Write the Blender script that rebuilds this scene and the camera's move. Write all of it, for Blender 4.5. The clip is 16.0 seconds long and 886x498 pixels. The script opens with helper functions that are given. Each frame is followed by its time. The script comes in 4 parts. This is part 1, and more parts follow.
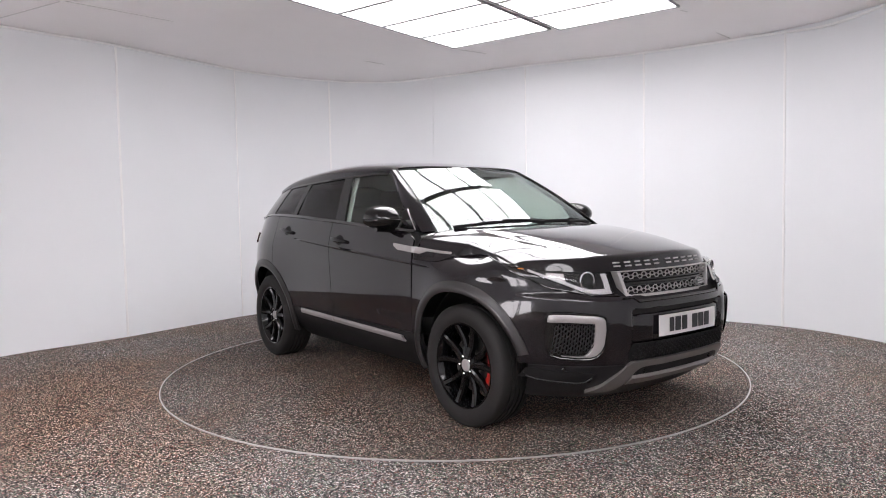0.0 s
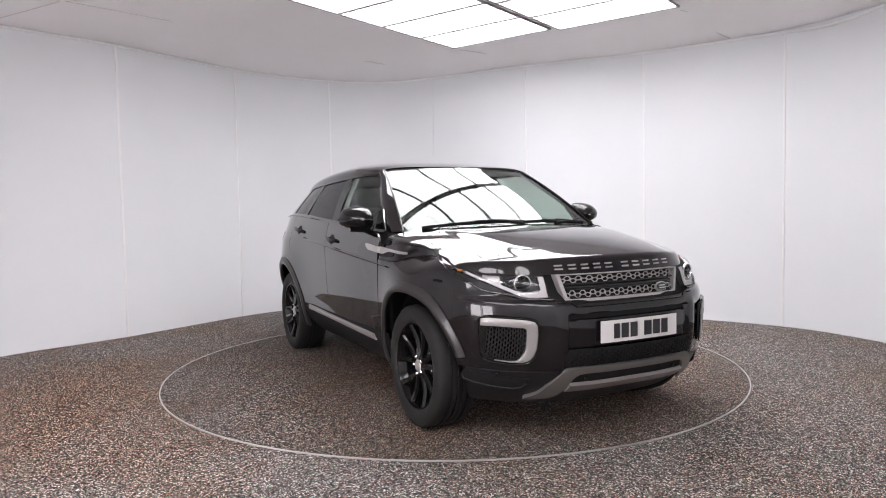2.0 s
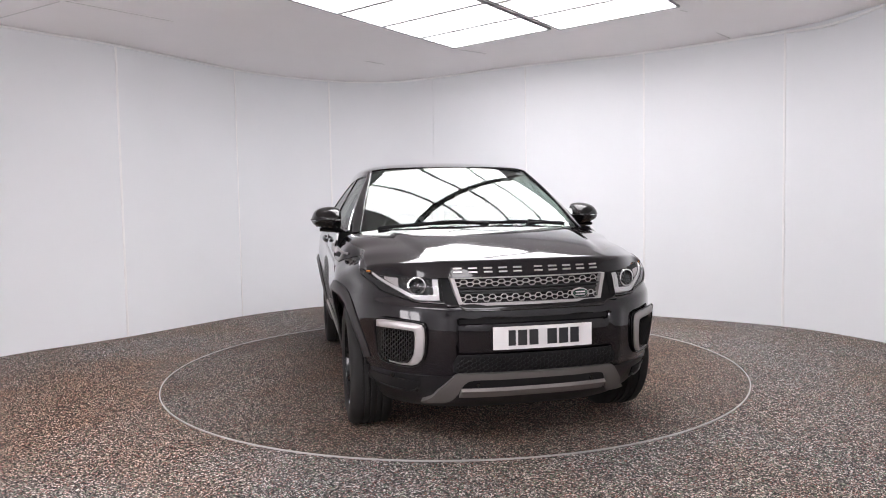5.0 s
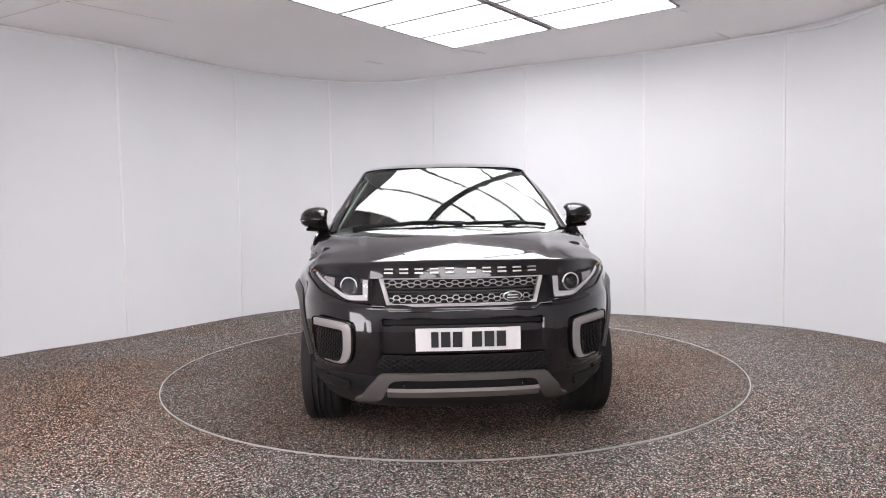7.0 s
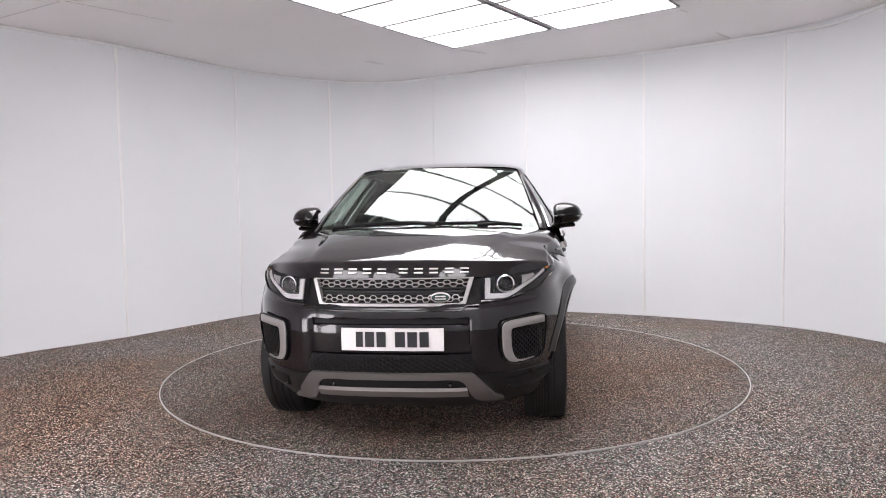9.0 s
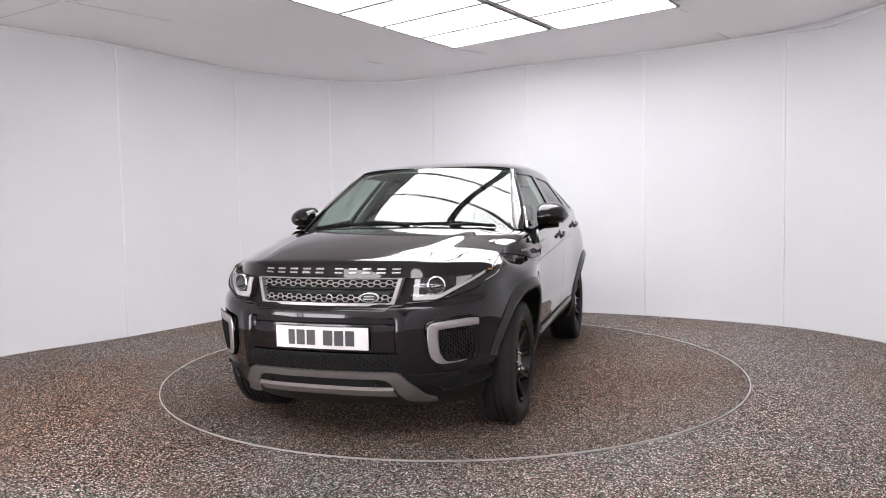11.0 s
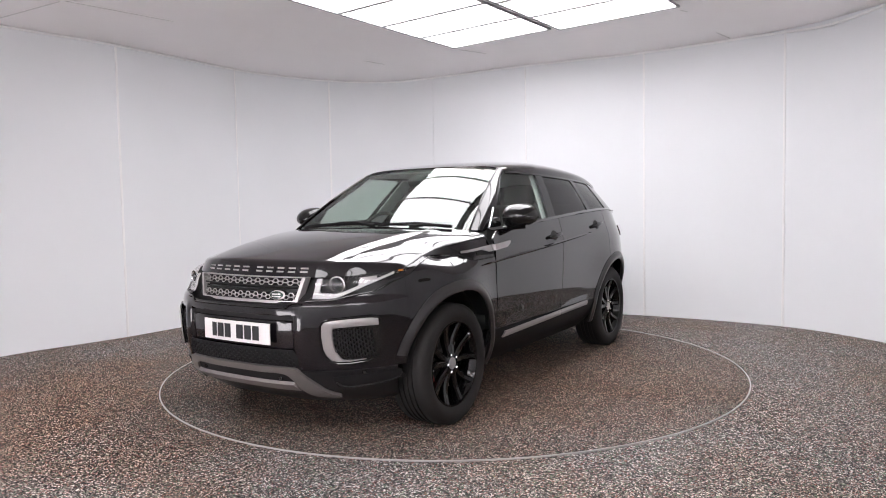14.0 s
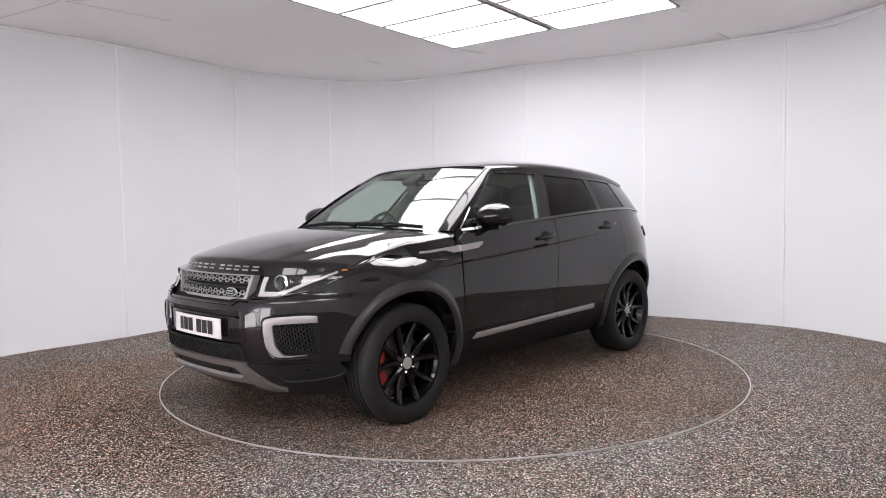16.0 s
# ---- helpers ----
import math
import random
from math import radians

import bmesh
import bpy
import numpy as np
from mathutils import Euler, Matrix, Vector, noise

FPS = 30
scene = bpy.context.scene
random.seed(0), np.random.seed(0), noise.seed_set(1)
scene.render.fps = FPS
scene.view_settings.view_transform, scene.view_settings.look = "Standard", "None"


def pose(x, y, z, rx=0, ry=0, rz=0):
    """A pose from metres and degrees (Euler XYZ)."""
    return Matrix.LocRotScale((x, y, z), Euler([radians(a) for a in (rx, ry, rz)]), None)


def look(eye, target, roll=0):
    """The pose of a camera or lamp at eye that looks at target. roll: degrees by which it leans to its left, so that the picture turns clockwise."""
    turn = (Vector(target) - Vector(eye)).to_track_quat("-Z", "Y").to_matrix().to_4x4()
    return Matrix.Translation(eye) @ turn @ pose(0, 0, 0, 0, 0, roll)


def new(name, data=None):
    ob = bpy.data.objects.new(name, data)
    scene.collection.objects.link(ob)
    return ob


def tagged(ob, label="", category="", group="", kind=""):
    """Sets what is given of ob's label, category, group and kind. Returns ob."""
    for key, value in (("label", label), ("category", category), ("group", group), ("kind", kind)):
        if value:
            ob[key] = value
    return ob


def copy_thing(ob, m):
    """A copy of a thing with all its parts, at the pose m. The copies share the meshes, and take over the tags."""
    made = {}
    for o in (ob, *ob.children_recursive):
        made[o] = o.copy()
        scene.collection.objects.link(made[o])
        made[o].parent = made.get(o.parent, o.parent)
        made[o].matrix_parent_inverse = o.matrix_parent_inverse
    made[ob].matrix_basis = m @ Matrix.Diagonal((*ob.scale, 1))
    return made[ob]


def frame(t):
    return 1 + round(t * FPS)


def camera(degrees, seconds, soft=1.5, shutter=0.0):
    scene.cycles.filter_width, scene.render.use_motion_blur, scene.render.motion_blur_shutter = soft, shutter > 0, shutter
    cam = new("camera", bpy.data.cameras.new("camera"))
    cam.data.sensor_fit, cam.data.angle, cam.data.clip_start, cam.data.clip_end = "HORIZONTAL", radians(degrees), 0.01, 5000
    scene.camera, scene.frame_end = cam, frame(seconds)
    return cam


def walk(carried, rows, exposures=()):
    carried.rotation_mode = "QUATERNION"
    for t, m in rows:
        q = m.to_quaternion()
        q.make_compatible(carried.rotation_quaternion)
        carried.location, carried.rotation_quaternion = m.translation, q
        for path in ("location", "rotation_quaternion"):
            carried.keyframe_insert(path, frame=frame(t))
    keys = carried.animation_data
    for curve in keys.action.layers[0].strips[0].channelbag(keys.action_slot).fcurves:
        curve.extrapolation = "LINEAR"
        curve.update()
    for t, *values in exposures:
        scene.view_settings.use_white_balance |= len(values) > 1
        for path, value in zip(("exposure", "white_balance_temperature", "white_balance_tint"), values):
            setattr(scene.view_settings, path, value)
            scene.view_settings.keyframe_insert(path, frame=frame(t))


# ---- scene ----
# One fixed camera on a stand in front of the turntable.
EYE = Vector((0.0, -5.532, 1.253))
AIM = Vector((-0.011675, 0.998349, -0.056240))
cam = camera(65.10, 16.0, soft=1.0)
walk(cam, [(0.0, look(EYE, EYE + AIM, -1.052)), (16.0, look(EYE, EYE + AIM, -1.052))])

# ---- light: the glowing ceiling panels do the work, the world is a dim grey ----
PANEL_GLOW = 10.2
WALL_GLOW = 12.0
scene.view_settings.exposure = 0.0
world = bpy.data.worlds.new("world")
scene.world = world
world.use_nodes = True
world.node_tree.nodes["Background"].inputs[0].default_value = (0.75, 0.77, 0.8, 1)
world.node_tree.nodes["Background"].inputs[1].default_value = 0.15


# ---- materials ----
def material(name, colour, rough=0.5, metal=0.0, coat=0.0, vary=0.0, scale=8.0, bump=0.0, bump_scale=200.0, spec=0.5):
    m = bpy.data.materials.new(name)
    m.use_nodes = True
    nt = m.node_tree
    b = nt.nodes["Principled BSDF"]
    b.inputs["Base Color"].default_value = (*colour, 1)
    b.inputs["Roughness"].default_value = rough
    b.inputs["Metallic"].default_value = metal
    b.inputs["Coat Weight"].default_value = coat
    b.inputs["Coat Roughness"].default_value = 0.004
    b.inputs["Specular IOR Level"].default_value = spec
    tc = nt.nodes.new("ShaderNodeTexCoord")
    if vary:
        n = nt.nodes.new("ShaderNodeTexNoise")
        n.inputs["Scale"].default_value = scale
        n.inputs["Detail"].default_value = 6
        nt.links.new(tc.outputs["Object"], n.inputs["Vector"])
        r = nt.nodes.new("ShaderNodeMapRange")
        r.inputs["To Min"].default_value, r.inputs["To Max"].default_value = 1 - vary, 1 + vary
        nt.links.new(n.outputs["Fac"], r.inputs["Value"])
        mul = nt.nodes.new("ShaderNodeMix")
        mul.data_type, mul.blend_type = "RGBA", "MULTIPLY"
        mul.inputs["Factor"].default_value = 1
        mul.inputs["A"].default_value = (*colour, 1)
        nt.links.new(r.outputs["Result"], mul.inputs["B"])
        nt.links.new(mul.outputs["Result"], b.inputs["Base Color"])
        rr = nt.nodes.new("ShaderNodeMapRange")
        rr.inputs["To Min"].default_value, rr.inputs["To Max"].default_value = max(rough - vary * 0.25, 0), min(rough + vary * 0.25, 1)
        nt.links.new(n.outputs["Fac"], rr.inputs["Value"])
        nt.links.new(rr.outputs["Result"], b.inputs["Roughness"])
    if bump:
        n2 = nt.nodes.new("ShaderNodeTexNoise")
        n2.inputs["Scale"].default_value = bump_scale
        n2.inputs["Detail"].default_value = 3
        nt.links.new(tc.outputs["Object"], n2.inputs["Vector"])
        bp = nt.nodes.new("ShaderNodeBump")
        bp.inputs["Strength"].default_value = bump
        bp.inputs["Distance"].default_value = 0.002
        nt.links.new(n2.outputs["Fac"], bp.inputs["Height"])
        nt.links.new(bp.outputs["Normal"], b.inputs["Normal"])
    return m


def glow_material(name, colour, strength):
    m = material(name, (0.8, 0.8, 0.8), 0.6)
    b = m.node_tree.nodes["Principled BSDF"]
    b.inputs["Emission Color"].default_value = (*colour, 1)
    b.inputs["Emission Strength"].default_value = strength
    return m


def glass_material(name, tint, rough=0.0, gloss_min=0.035, gloss_max=0.85):
    """Sheet glass with two faces: tinted clear, with a gloss that rises towards grazing angles."""
    m = bpy.data.materials.new(name)
    m.use_nodes = True
    nt = m.node_tree
    nt.nodes.remove(nt.nodes["Principled BSDF"])
    out = nt.nodes["Material Output"]
    clear = nt.nodes.new("ShaderNodeBsdfTransparent")
    clear.inputs[0].default_value = (*tint, 1)
    gloss = nt.nodes.new("ShaderNodeBsdfGlossy")
    gloss.inputs["Roughness"].default_value = rough
    lw = nt.nodes.new("ShaderNodeLayerWeight")
    lw.inputs["Blend"].default_value = 0.5
    up = nt.nodes.new("ShaderNodeMath")
    up.operation = "POWER"
    up.inputs[1].default_value = 5.0
    fit = nt.nodes.new("ShaderNodeMapRange")
    fit.inputs["To Min"].default_value, fit.inputs["To Max"].default_value = gloss_min, gloss_max
    mix = nt.nodes.new("ShaderNodeMixShader")
    nt.links.new(lw.outputs["Facing"], up.inputs[0])
    nt.links.new(up.outputs[0], fit.inputs["Value"])
    nt.links.new(fit.outputs["Result"], mix.inputs[0])
    nt.links.new(clear.outputs[0], mix.inputs[1])
    nt.links.new(gloss.outputs[0], mix.inputs[2])
    nt.links.new(mix.outputs[0], out.inputs["Surface"])
    return m


def carpet_material(name, tint, stain, rust_at):
    """Bonded rubber-chip carpet: pale, dark, rusty and greenish chips, with broad soft staining."""
    m = bpy.data.materials.new(name)
    m.use_nodes = True
    nt = m.node_tree
    L = nt.links.new
    b = nt.nodes["Principled BSDF"]
    b.inputs["Roughness"].default_value = 0.85
    b.inputs["Specular IOR Level"].default_value = 0.3
    tc = nt.nodes.new("ShaderNodeTexCoord")
    v = nt.nodes.new("ShaderNodeTexVoronoi")
    v.inputs["Scale"].default_value = 182
    L(tc.outputs["Object"], v.inputs["Vector"])
    sep = nt.nodes.new("ShaderNodeSeparateColor")
    L(v.outputs["Color"], sep.inputs[0])
    ramp = nt.nodes.new("ShaderNodeValToRGB")
    ramp.color_ramp.interpolation = "CONSTANT"
    chips = [(0.0, (0.012, 0.012, 0.014)), (0.30, (0.04, 0.038, 0.038)), (0.50, (0.10, 0.096, 0.092)), (0.64, (0.24, 0.23, 0.22)),
             (0.79, (0.72, 0.705, 0.69)), (0.885, (0.25, 0.10, 0.065)), (0.920, (0.38, 0.22, 0.22)), (0.952, (0.12, 0.22, 0.14))]
    while len(ramp.color_ramp.elements) < len(chips):
        ramp.color_ramp.elements.new(0.5)
    for e, (p, c) in zip(ramp.color_ramp.elements, chips):
        e.position, e.color = p, (*[a * k for a, k in zip(c, tint)], 1)
    L(sep.outputs[0], ramp.inputs[0])
    n = nt.nodes.new("ShaderNodeTexNoise")
    n.inputs["Scale"].default_value, n.inputs["Detail"].default_value = 0.9, 5
    L(tc.outputs["Object"], n.inputs["Vector"])
    r = nt.nodes.new("ShaderNodeMapRange")
    r.inputs["From Min"].default_value, r.inputs["From Max"].default_value = 0.42, 0.66
    L(n.outputs["Fac"], r.inputs["Value"])
    dirt = nt.nodes.new("ShaderNodeMix")
    dirt.data_type, dirt.blend_type = "RGBA", "MULTIPLY"
    dirt.inputs["B"].default_value = (*stain, 1)
    L(r.outputs["Result"], dirt.inputs["Factor"])
    L(ramp.outputs["Color"], dirt.inputs["A"])
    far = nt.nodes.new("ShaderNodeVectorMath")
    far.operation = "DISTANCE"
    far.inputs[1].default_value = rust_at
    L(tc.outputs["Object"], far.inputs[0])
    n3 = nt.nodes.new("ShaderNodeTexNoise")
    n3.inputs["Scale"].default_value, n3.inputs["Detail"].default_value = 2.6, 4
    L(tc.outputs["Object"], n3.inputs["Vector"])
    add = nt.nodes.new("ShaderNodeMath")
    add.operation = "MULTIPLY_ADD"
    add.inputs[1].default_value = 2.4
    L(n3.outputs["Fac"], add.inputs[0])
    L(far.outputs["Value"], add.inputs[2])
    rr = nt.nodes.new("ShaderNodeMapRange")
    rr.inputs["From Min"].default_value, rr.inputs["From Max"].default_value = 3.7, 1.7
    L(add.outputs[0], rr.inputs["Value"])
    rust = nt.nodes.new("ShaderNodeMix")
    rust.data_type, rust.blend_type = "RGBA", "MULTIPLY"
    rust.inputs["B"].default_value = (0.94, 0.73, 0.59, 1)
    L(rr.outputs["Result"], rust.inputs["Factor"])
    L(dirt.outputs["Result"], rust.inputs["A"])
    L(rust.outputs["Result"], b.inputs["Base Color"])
    bp = nt.nodes.new("ShaderNodeBump")
    bp.inputs["Strength"].default_value, bp.inputs["Distance"].default_value = 0.7, 0.004
    L(v.outputs["Distance"], bp.inputs["Height"])
    L(bp.outputs["Normal"], b.inputs["Normal"])
    return m


M_WALL = material("white_wall_board", (0.845, 0.862, 0.882), 0.55, vary=0.03, scale=1.2, bump=0.06, bump_scale=30, spec=0.25)
M_BATTEN = material("white_plastic_strip", (0.93, 0.93, 0.93), 0.3)
M_CEIL = material("ceiling_paint", (0.91, 0.885, 0.89), 0.7, vary=0.03, scale=1.5)
M_SEAM = material("ceiling_seam", (0.70, 0.68, 0.675), 0.7)
M_FRAME = material("grey_metal_frame", (0.30, 0.30, 0.305), 0.4)
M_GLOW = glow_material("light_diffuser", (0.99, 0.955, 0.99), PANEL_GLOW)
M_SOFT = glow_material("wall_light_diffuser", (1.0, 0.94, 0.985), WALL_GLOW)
M_CARPET = carpet_material("speckled_carpet", (1.24, 1.18, 1.155), (0.97, 0.86, 0.76), (-3.0, -1.3, 0.0))
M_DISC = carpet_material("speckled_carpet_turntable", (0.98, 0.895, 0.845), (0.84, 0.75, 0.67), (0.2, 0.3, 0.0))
M_STEEL = material("brushed_edge_steel", (0.62, 0.61, 0.60), 0.35, metal=0.9, vary=0.1)
M_PAINT = material("black_car_paint", (0.0058, 0.0045, 0.0060), 0.10, coat=1.0, vary=0.08, scale=5, spec=0.12)
M_PAINT.node_tree.nodes["Principled BSDF"].inputs["Coat IOR"].default_value = 1.42
M_PAINT.node_tree.nodes["Principled BSDF"].inputs["Coat Roughness"].default_value = 0.015
M_GLOSS = material("gloss_black_trim", (0.006, 0.006, 0.006), 0.05)
M_CLAD = material("satin_dark_cladding", (0.011, 0.0105, 0.0115), 0.38, vary=0.12, scale=20, bump=0.12, bump_scale=700, spec=0.32)
M_LIP = material("satin_arch_moulding", (0.020, 0.0185, 0.019), 0.29, vary=0.03, scale=20, bump=0.08, bump_scale=700, spec=0.55)
M_BLACK = material("matt_black_plastic", (0.009, 0.0085, 0.0092), 0.6, bump=0.1, bump_scale=500, spec=0.25)
M_SILVER = material("satin_silver_paint", (0.42, 0.40, 0.395), 0.30, metal=0.5, vary=0.05, scale=30)
M_BEZEL = material("satin_grey_silver_trim", (0.33, 0.312, 0.308), 0.32, metal=0.45, vary=0.05, scale=30)
M_BLADE = material("bright_metallic_skid_blade", (0.23, 0.208, 0.202), 0.34, metal=0.4, vary=0.06, scale=30)
M_SKID = material("grey_metallic_skid", (0.15, 0.138, 0.132), 0.36, metal=0.4, vary=0.06, scale=30)
M_CHROME = material("chrome", (0.85, 0.85, 0.85), 0.06, metal=1.0)
M_TYRE = material("tyre_rubber", (0.013, 0.012, 0.0118), 0.68, vary=0.2, scale=25, bump=0.2, bump_scale=300, spec=0.3)
M_RIM = material("gloss_black_alloy", (0.004, 0.004, 0.0045), 0.10, spec=0.36)
M_DISCB = material("brake_disc_steel", (0.10, 0.096, 0.092), 0.42, metal=1.0, vary=0.15, scale=40)
M_RED = material("red_caliper_paint", (0.275, 0.006, 0.004), 0.3, coat=0.4)
M_PLATE = material("white_plate", (0.68, 0.655, 0.65), 0.35, vary=0.02)
M_BAR = material("black_plate_characters", (0.012, 0.012, 0.014), 0.4)
M_WS = glass_material("windscreen_glass", (0.86, 0.92, 0.885), gloss_min=0.065)
M_SG = glass_material("side_glass", (0.84, 0.89, 0.86))
M_PRIV = glass_material("privacy_glass", (0.32, 0.31, 0.315))
M_LENS = glass_material("lamp_lens", (0.95, 0.95, 0.955), gloss_min=0.02, gloss_max=0.22)
M_SEAT = material("dark_leather", (0.065, 0.062, 0.060), 0.5, bump=0.2, bump_scale=250)
M_DASH = material("dash_plastic", (0.09, 0.09, 0.088), 0.55, bump=0.15, bump_scale=400)
M_LIGHTTRIM = material("pale_headlining", (0.68, 0.72, 0.69), 0.8)
M_DRL = material("white_light_guide", (0.56, 0.55, 0.55), 0.25, coat=0.3)
M_AMBER = material("amber_reflector", (0.7, 0.22, 0.03), 0.2, coat=0.6)
M_TAIL = material("red_lamp_lens", (0.05, 0.004, 0.005), 0.1, coat=0.8)
M_GREEN = material("dark_green_badge", (0.012, 0.034, 0.024), 0.25, coat=0.5)


# ---- mesh helpers ----
def link_mesh(name, bm, mat, sharp=35):
    bmesh.ops.recalc_face_normals(bm, faces=bm.faces)
    me = bpy.data.meshes.new(name)
    bm.to_mesh(me)
    bm.free()
    for p in me.polygons:
        p.use_smooth = True
    me.set_sharp_from_angle(angle=radians(sharp))
    me.materials.append(mat)
    return new(name, me)


def part(name, bm, mat, parent, label="", sharp=35):
    ob = link_mesh(name, bm, mat, sharp)
    ob.parent = parent
    if label:
        tagged(ob, label)
    return ob


def thing(name, label, category, group="", kind=""):
    return tagged(new(name), label, category, group, kind)


CORE = Vector((0.0, 0.0, 0.75))


def sheet(fn, nu, nv, thick=0.0):
    """A grid of (nu x nv) cells over u, v in 0..1, thickened towards the core of its thing."""
    bm = bmesh.new()
    pts = [[fn(i / nu, j / nv) for j in range(nv + 1)] for i in range(nu + 1)]
    rows = [[bm.verts.new(p) for p in r] for r in pts]
    for i in range(nu):
        for j in range(nv):
            bm.faces.new((rows[i][j], rows[i + 1][j], rows[i + 1][j + 1], rows[i][j + 1]))
    if not thick:
        return bm
    nor = []
    for i in range(nu + 1):
        for j in range(nv + 1):
            du = pts[min(i + 1, nu)][j] - pts[max(i - 1, 0)][j]
            dv = pts[i][min(j + 1, nv)] - pts[i][max(j - 1, 0)]
            n = du.cross(dv)
            nor.append(n.normalized() if n.length > 1e-9 else Vector((0, 0, 0)))
    flat = [p for r in pts for p in r]
    sign = 1 if sum(n.dot(CORE - p) for n, p in zip(nor, flat)) > 0 else -1
    back = [[bm.verts.new(pts[i][j] + nor[i * (nv + 1) + j] * (sign * thick)) for j in range(nv + 1)] for i in range(nu + 1)]
    for i in range(nu):
        for j in range(nv):
            bm.faces.new((back[i][j], back[i][j + 1], back[i + 1][j + 1], back[i + 1][j]))
    for i in range(nu):
        for j in (0, nv):
            bm.faces.new((rows[i][j], rows[i + 1][j], back[i + 1][j], back[i][j]))
    for j in range(nv):
        for i in (0, nu):
            bm.faces.new((rows[i][j], rows[i][j + 1], back[i][j + 1], back[i][j]))
    return bm


def box(sx, sy, sz, m=None, bevel=0.0, seg=2, bm=None):
    bm = bm or bmesh.new()
    got = bmesh.ops.create_cube(bm, size=1, matrix=(m or Matrix()) @ Matrix.Diagonal((sx, sy, sz, 1)))
    if bevel:
        vs = set(got["verts"])
        es = [e for e in bm.edges if e.verts[0] in vs and e.verts[1] in vs]
        bmesh.ops.bevel(bm, geom=es, offset=bevel, segments=seg, profile=0.5, affect="EDGES")
    return bm


def tube(points, radius, sides=8, closed=False, bm=None, flat=1.0):
    """A round bar along a line of points."""
    bm = bm or bmesh.new()
    pts = [Vector(p) for p in points]
    n = len(pts)
    rings = []
    for i, p in enumerate(pts):
        a = pts[(i - 1) % n] if closed or i else p
        b = pts[(i + 1) % n] if closed or i < n - 1 else p
        d = (b - a).normalized()
        side = d.cross(Vector((0, 0, 1)))
        side = side.normalized() if side.length > 1e-4 else Vector((1, 0, 0))
        up = side.cross(d)
        r = radius[i] if isinstance(radius, (list, tuple)) else radius
        rings.append([bm.verts.new(p + side * (math.cos(k * math.tau / sides) * r) + up * (math.sin(k * math.tau / sides) * r * flat)) for k in range(sides)])
    for i in range(n if closed else n - 1):
        q, s = rings[i], rings[(i + 1) % n]
        for k in range(sides):
            bm.faces.new((q[k], q[(k + 1) % sides], s[(k + 1) % sides], s[k]))
    if not closed:
        bm.faces.new(rings[0])
        bm.faces.new(rings[-1])
    return bm


def lathe(profile, steps=48, axis="y", bm=None):
    """Turns a list of (radius, along) about the axis."""
    bm = bm or bmesh.new()
    rings = []
    for k in range(steps):
        a = k * math.tau / steps
        ca, sa = math.cos(a), math.sin(a)
        rings.append([bm.verts.new((r * ca, h, r * sa) if axis == "y" else (r * ca, r * sa, h)) for r, h in profile])
    for k in range(steps):
        p, q = rings[k], rings[(k + 1) % steps]
        for j in range(len(profile) - 1):
            bm.faces.new((p[j], p[j + 1], q[j + 1], q[j]))
    bmesh.ops.remove_doubles(bm, verts=bm.verts, dist=1e-5)
    return bm


def prism(outline, place, depth, bm=None):
    """A flat outline (list of 2D points) put into space by place(a, b, d), d from 0 to depth."""
    bm = bm or bmesh.new()
    front = [bm.verts.new(place(a, b, 0.0)) for a, b in outline]
    back = [bm.verts.new(place(a, b, depth)) for a, b in outline]
    bm.faces.new(front)
    bm.faces.new(back[::-1])
    n = len(front)
    for i in range(n):
        bm.faces.new((front[i], front[(i + 1) % n], back[(i + 1) % n], back[i]))
    return bm


def lerp(a, b, t):
    return a + (b - a) * t


def curve(table):
    """A smooth function through (x, value) pairs."""
    xs = [p[0] for p in table]
    ys = [p[1] for p in table]
    n = len(xs)
    sl = [(ys[min(i + 1, n - 1)] - ys[max(i - 1, 0)]) / (xs[min(i + 1, n - 1)] - xs[max(i - 1, 0)]) for i in range(n)]

    def f(x):
        if x <= xs[0]:
            return ys[0]
        if x >= xs[-1]:
            return ys[-1]
        i = max(k for k in range(n) if xs[k] <= x)
        h = xs[i + 1] - xs[i]
        t = (x - xs[i]) / h
        return ((2 * t**3 - 3 * t**2 + 1) * ys[i] + (t**3 - 2 * t**2 + t) * h * sl[i]
                + (-2 * t**3 + 3 * t**2) * ys[i + 1] + (t**3 - t**2) * h * sl[i + 1])
    return f


# ---- the studio: a round-cornered white room ----
CEILING = 2.988
RING = 2.230
AXIS = Vector((0.0, 0.090))


def spot(x, y):
    """Plan places were taken at a slightly smaller scale, seen from the camera's stand."""
    return Vector((x * 1.01622, (y + 5.532) * 1.01622 - 5.532))


PLAN = [(-4.03, 0.53), (-3.31, 1.45), (-2.52, 2.73), (-2.02, 3.25), (-1.5, 3.58), (-0.8, 3.74), (-0.2, 3.50), (0.92, 2.86), (2.17, 2.28), (3.32, 1.43),
        (3.80, 0.50), (4.05, -0.6), (4.15, -1.9), (3.9, -3.4), (3.1, -5.0), (1.6, -6.3), (0.0, -6.7), (-1.6, -6.3), (-3.2, -5.0), (-4.1, -3.4), (-4.45, -1.9), (-4.35, -0.5)]


def plan_line(step=12):
    n = len(PLAN)
    P = [spot(*p) for p in PLAN]
    out = []
    for i in range(n):
        a, b, c, d = P[i - 1], P[i], P[(i + 1) % n], P[(i + 2) % n]
        for k in range(step):
            t = k / step
            out.append(0.5 * ((2 * b) + (c - a) * t + (2 * a - 5 * b + 4 * c - d) * t * t + (3 * b - a - 3 * c + d) * t**3))
    return out


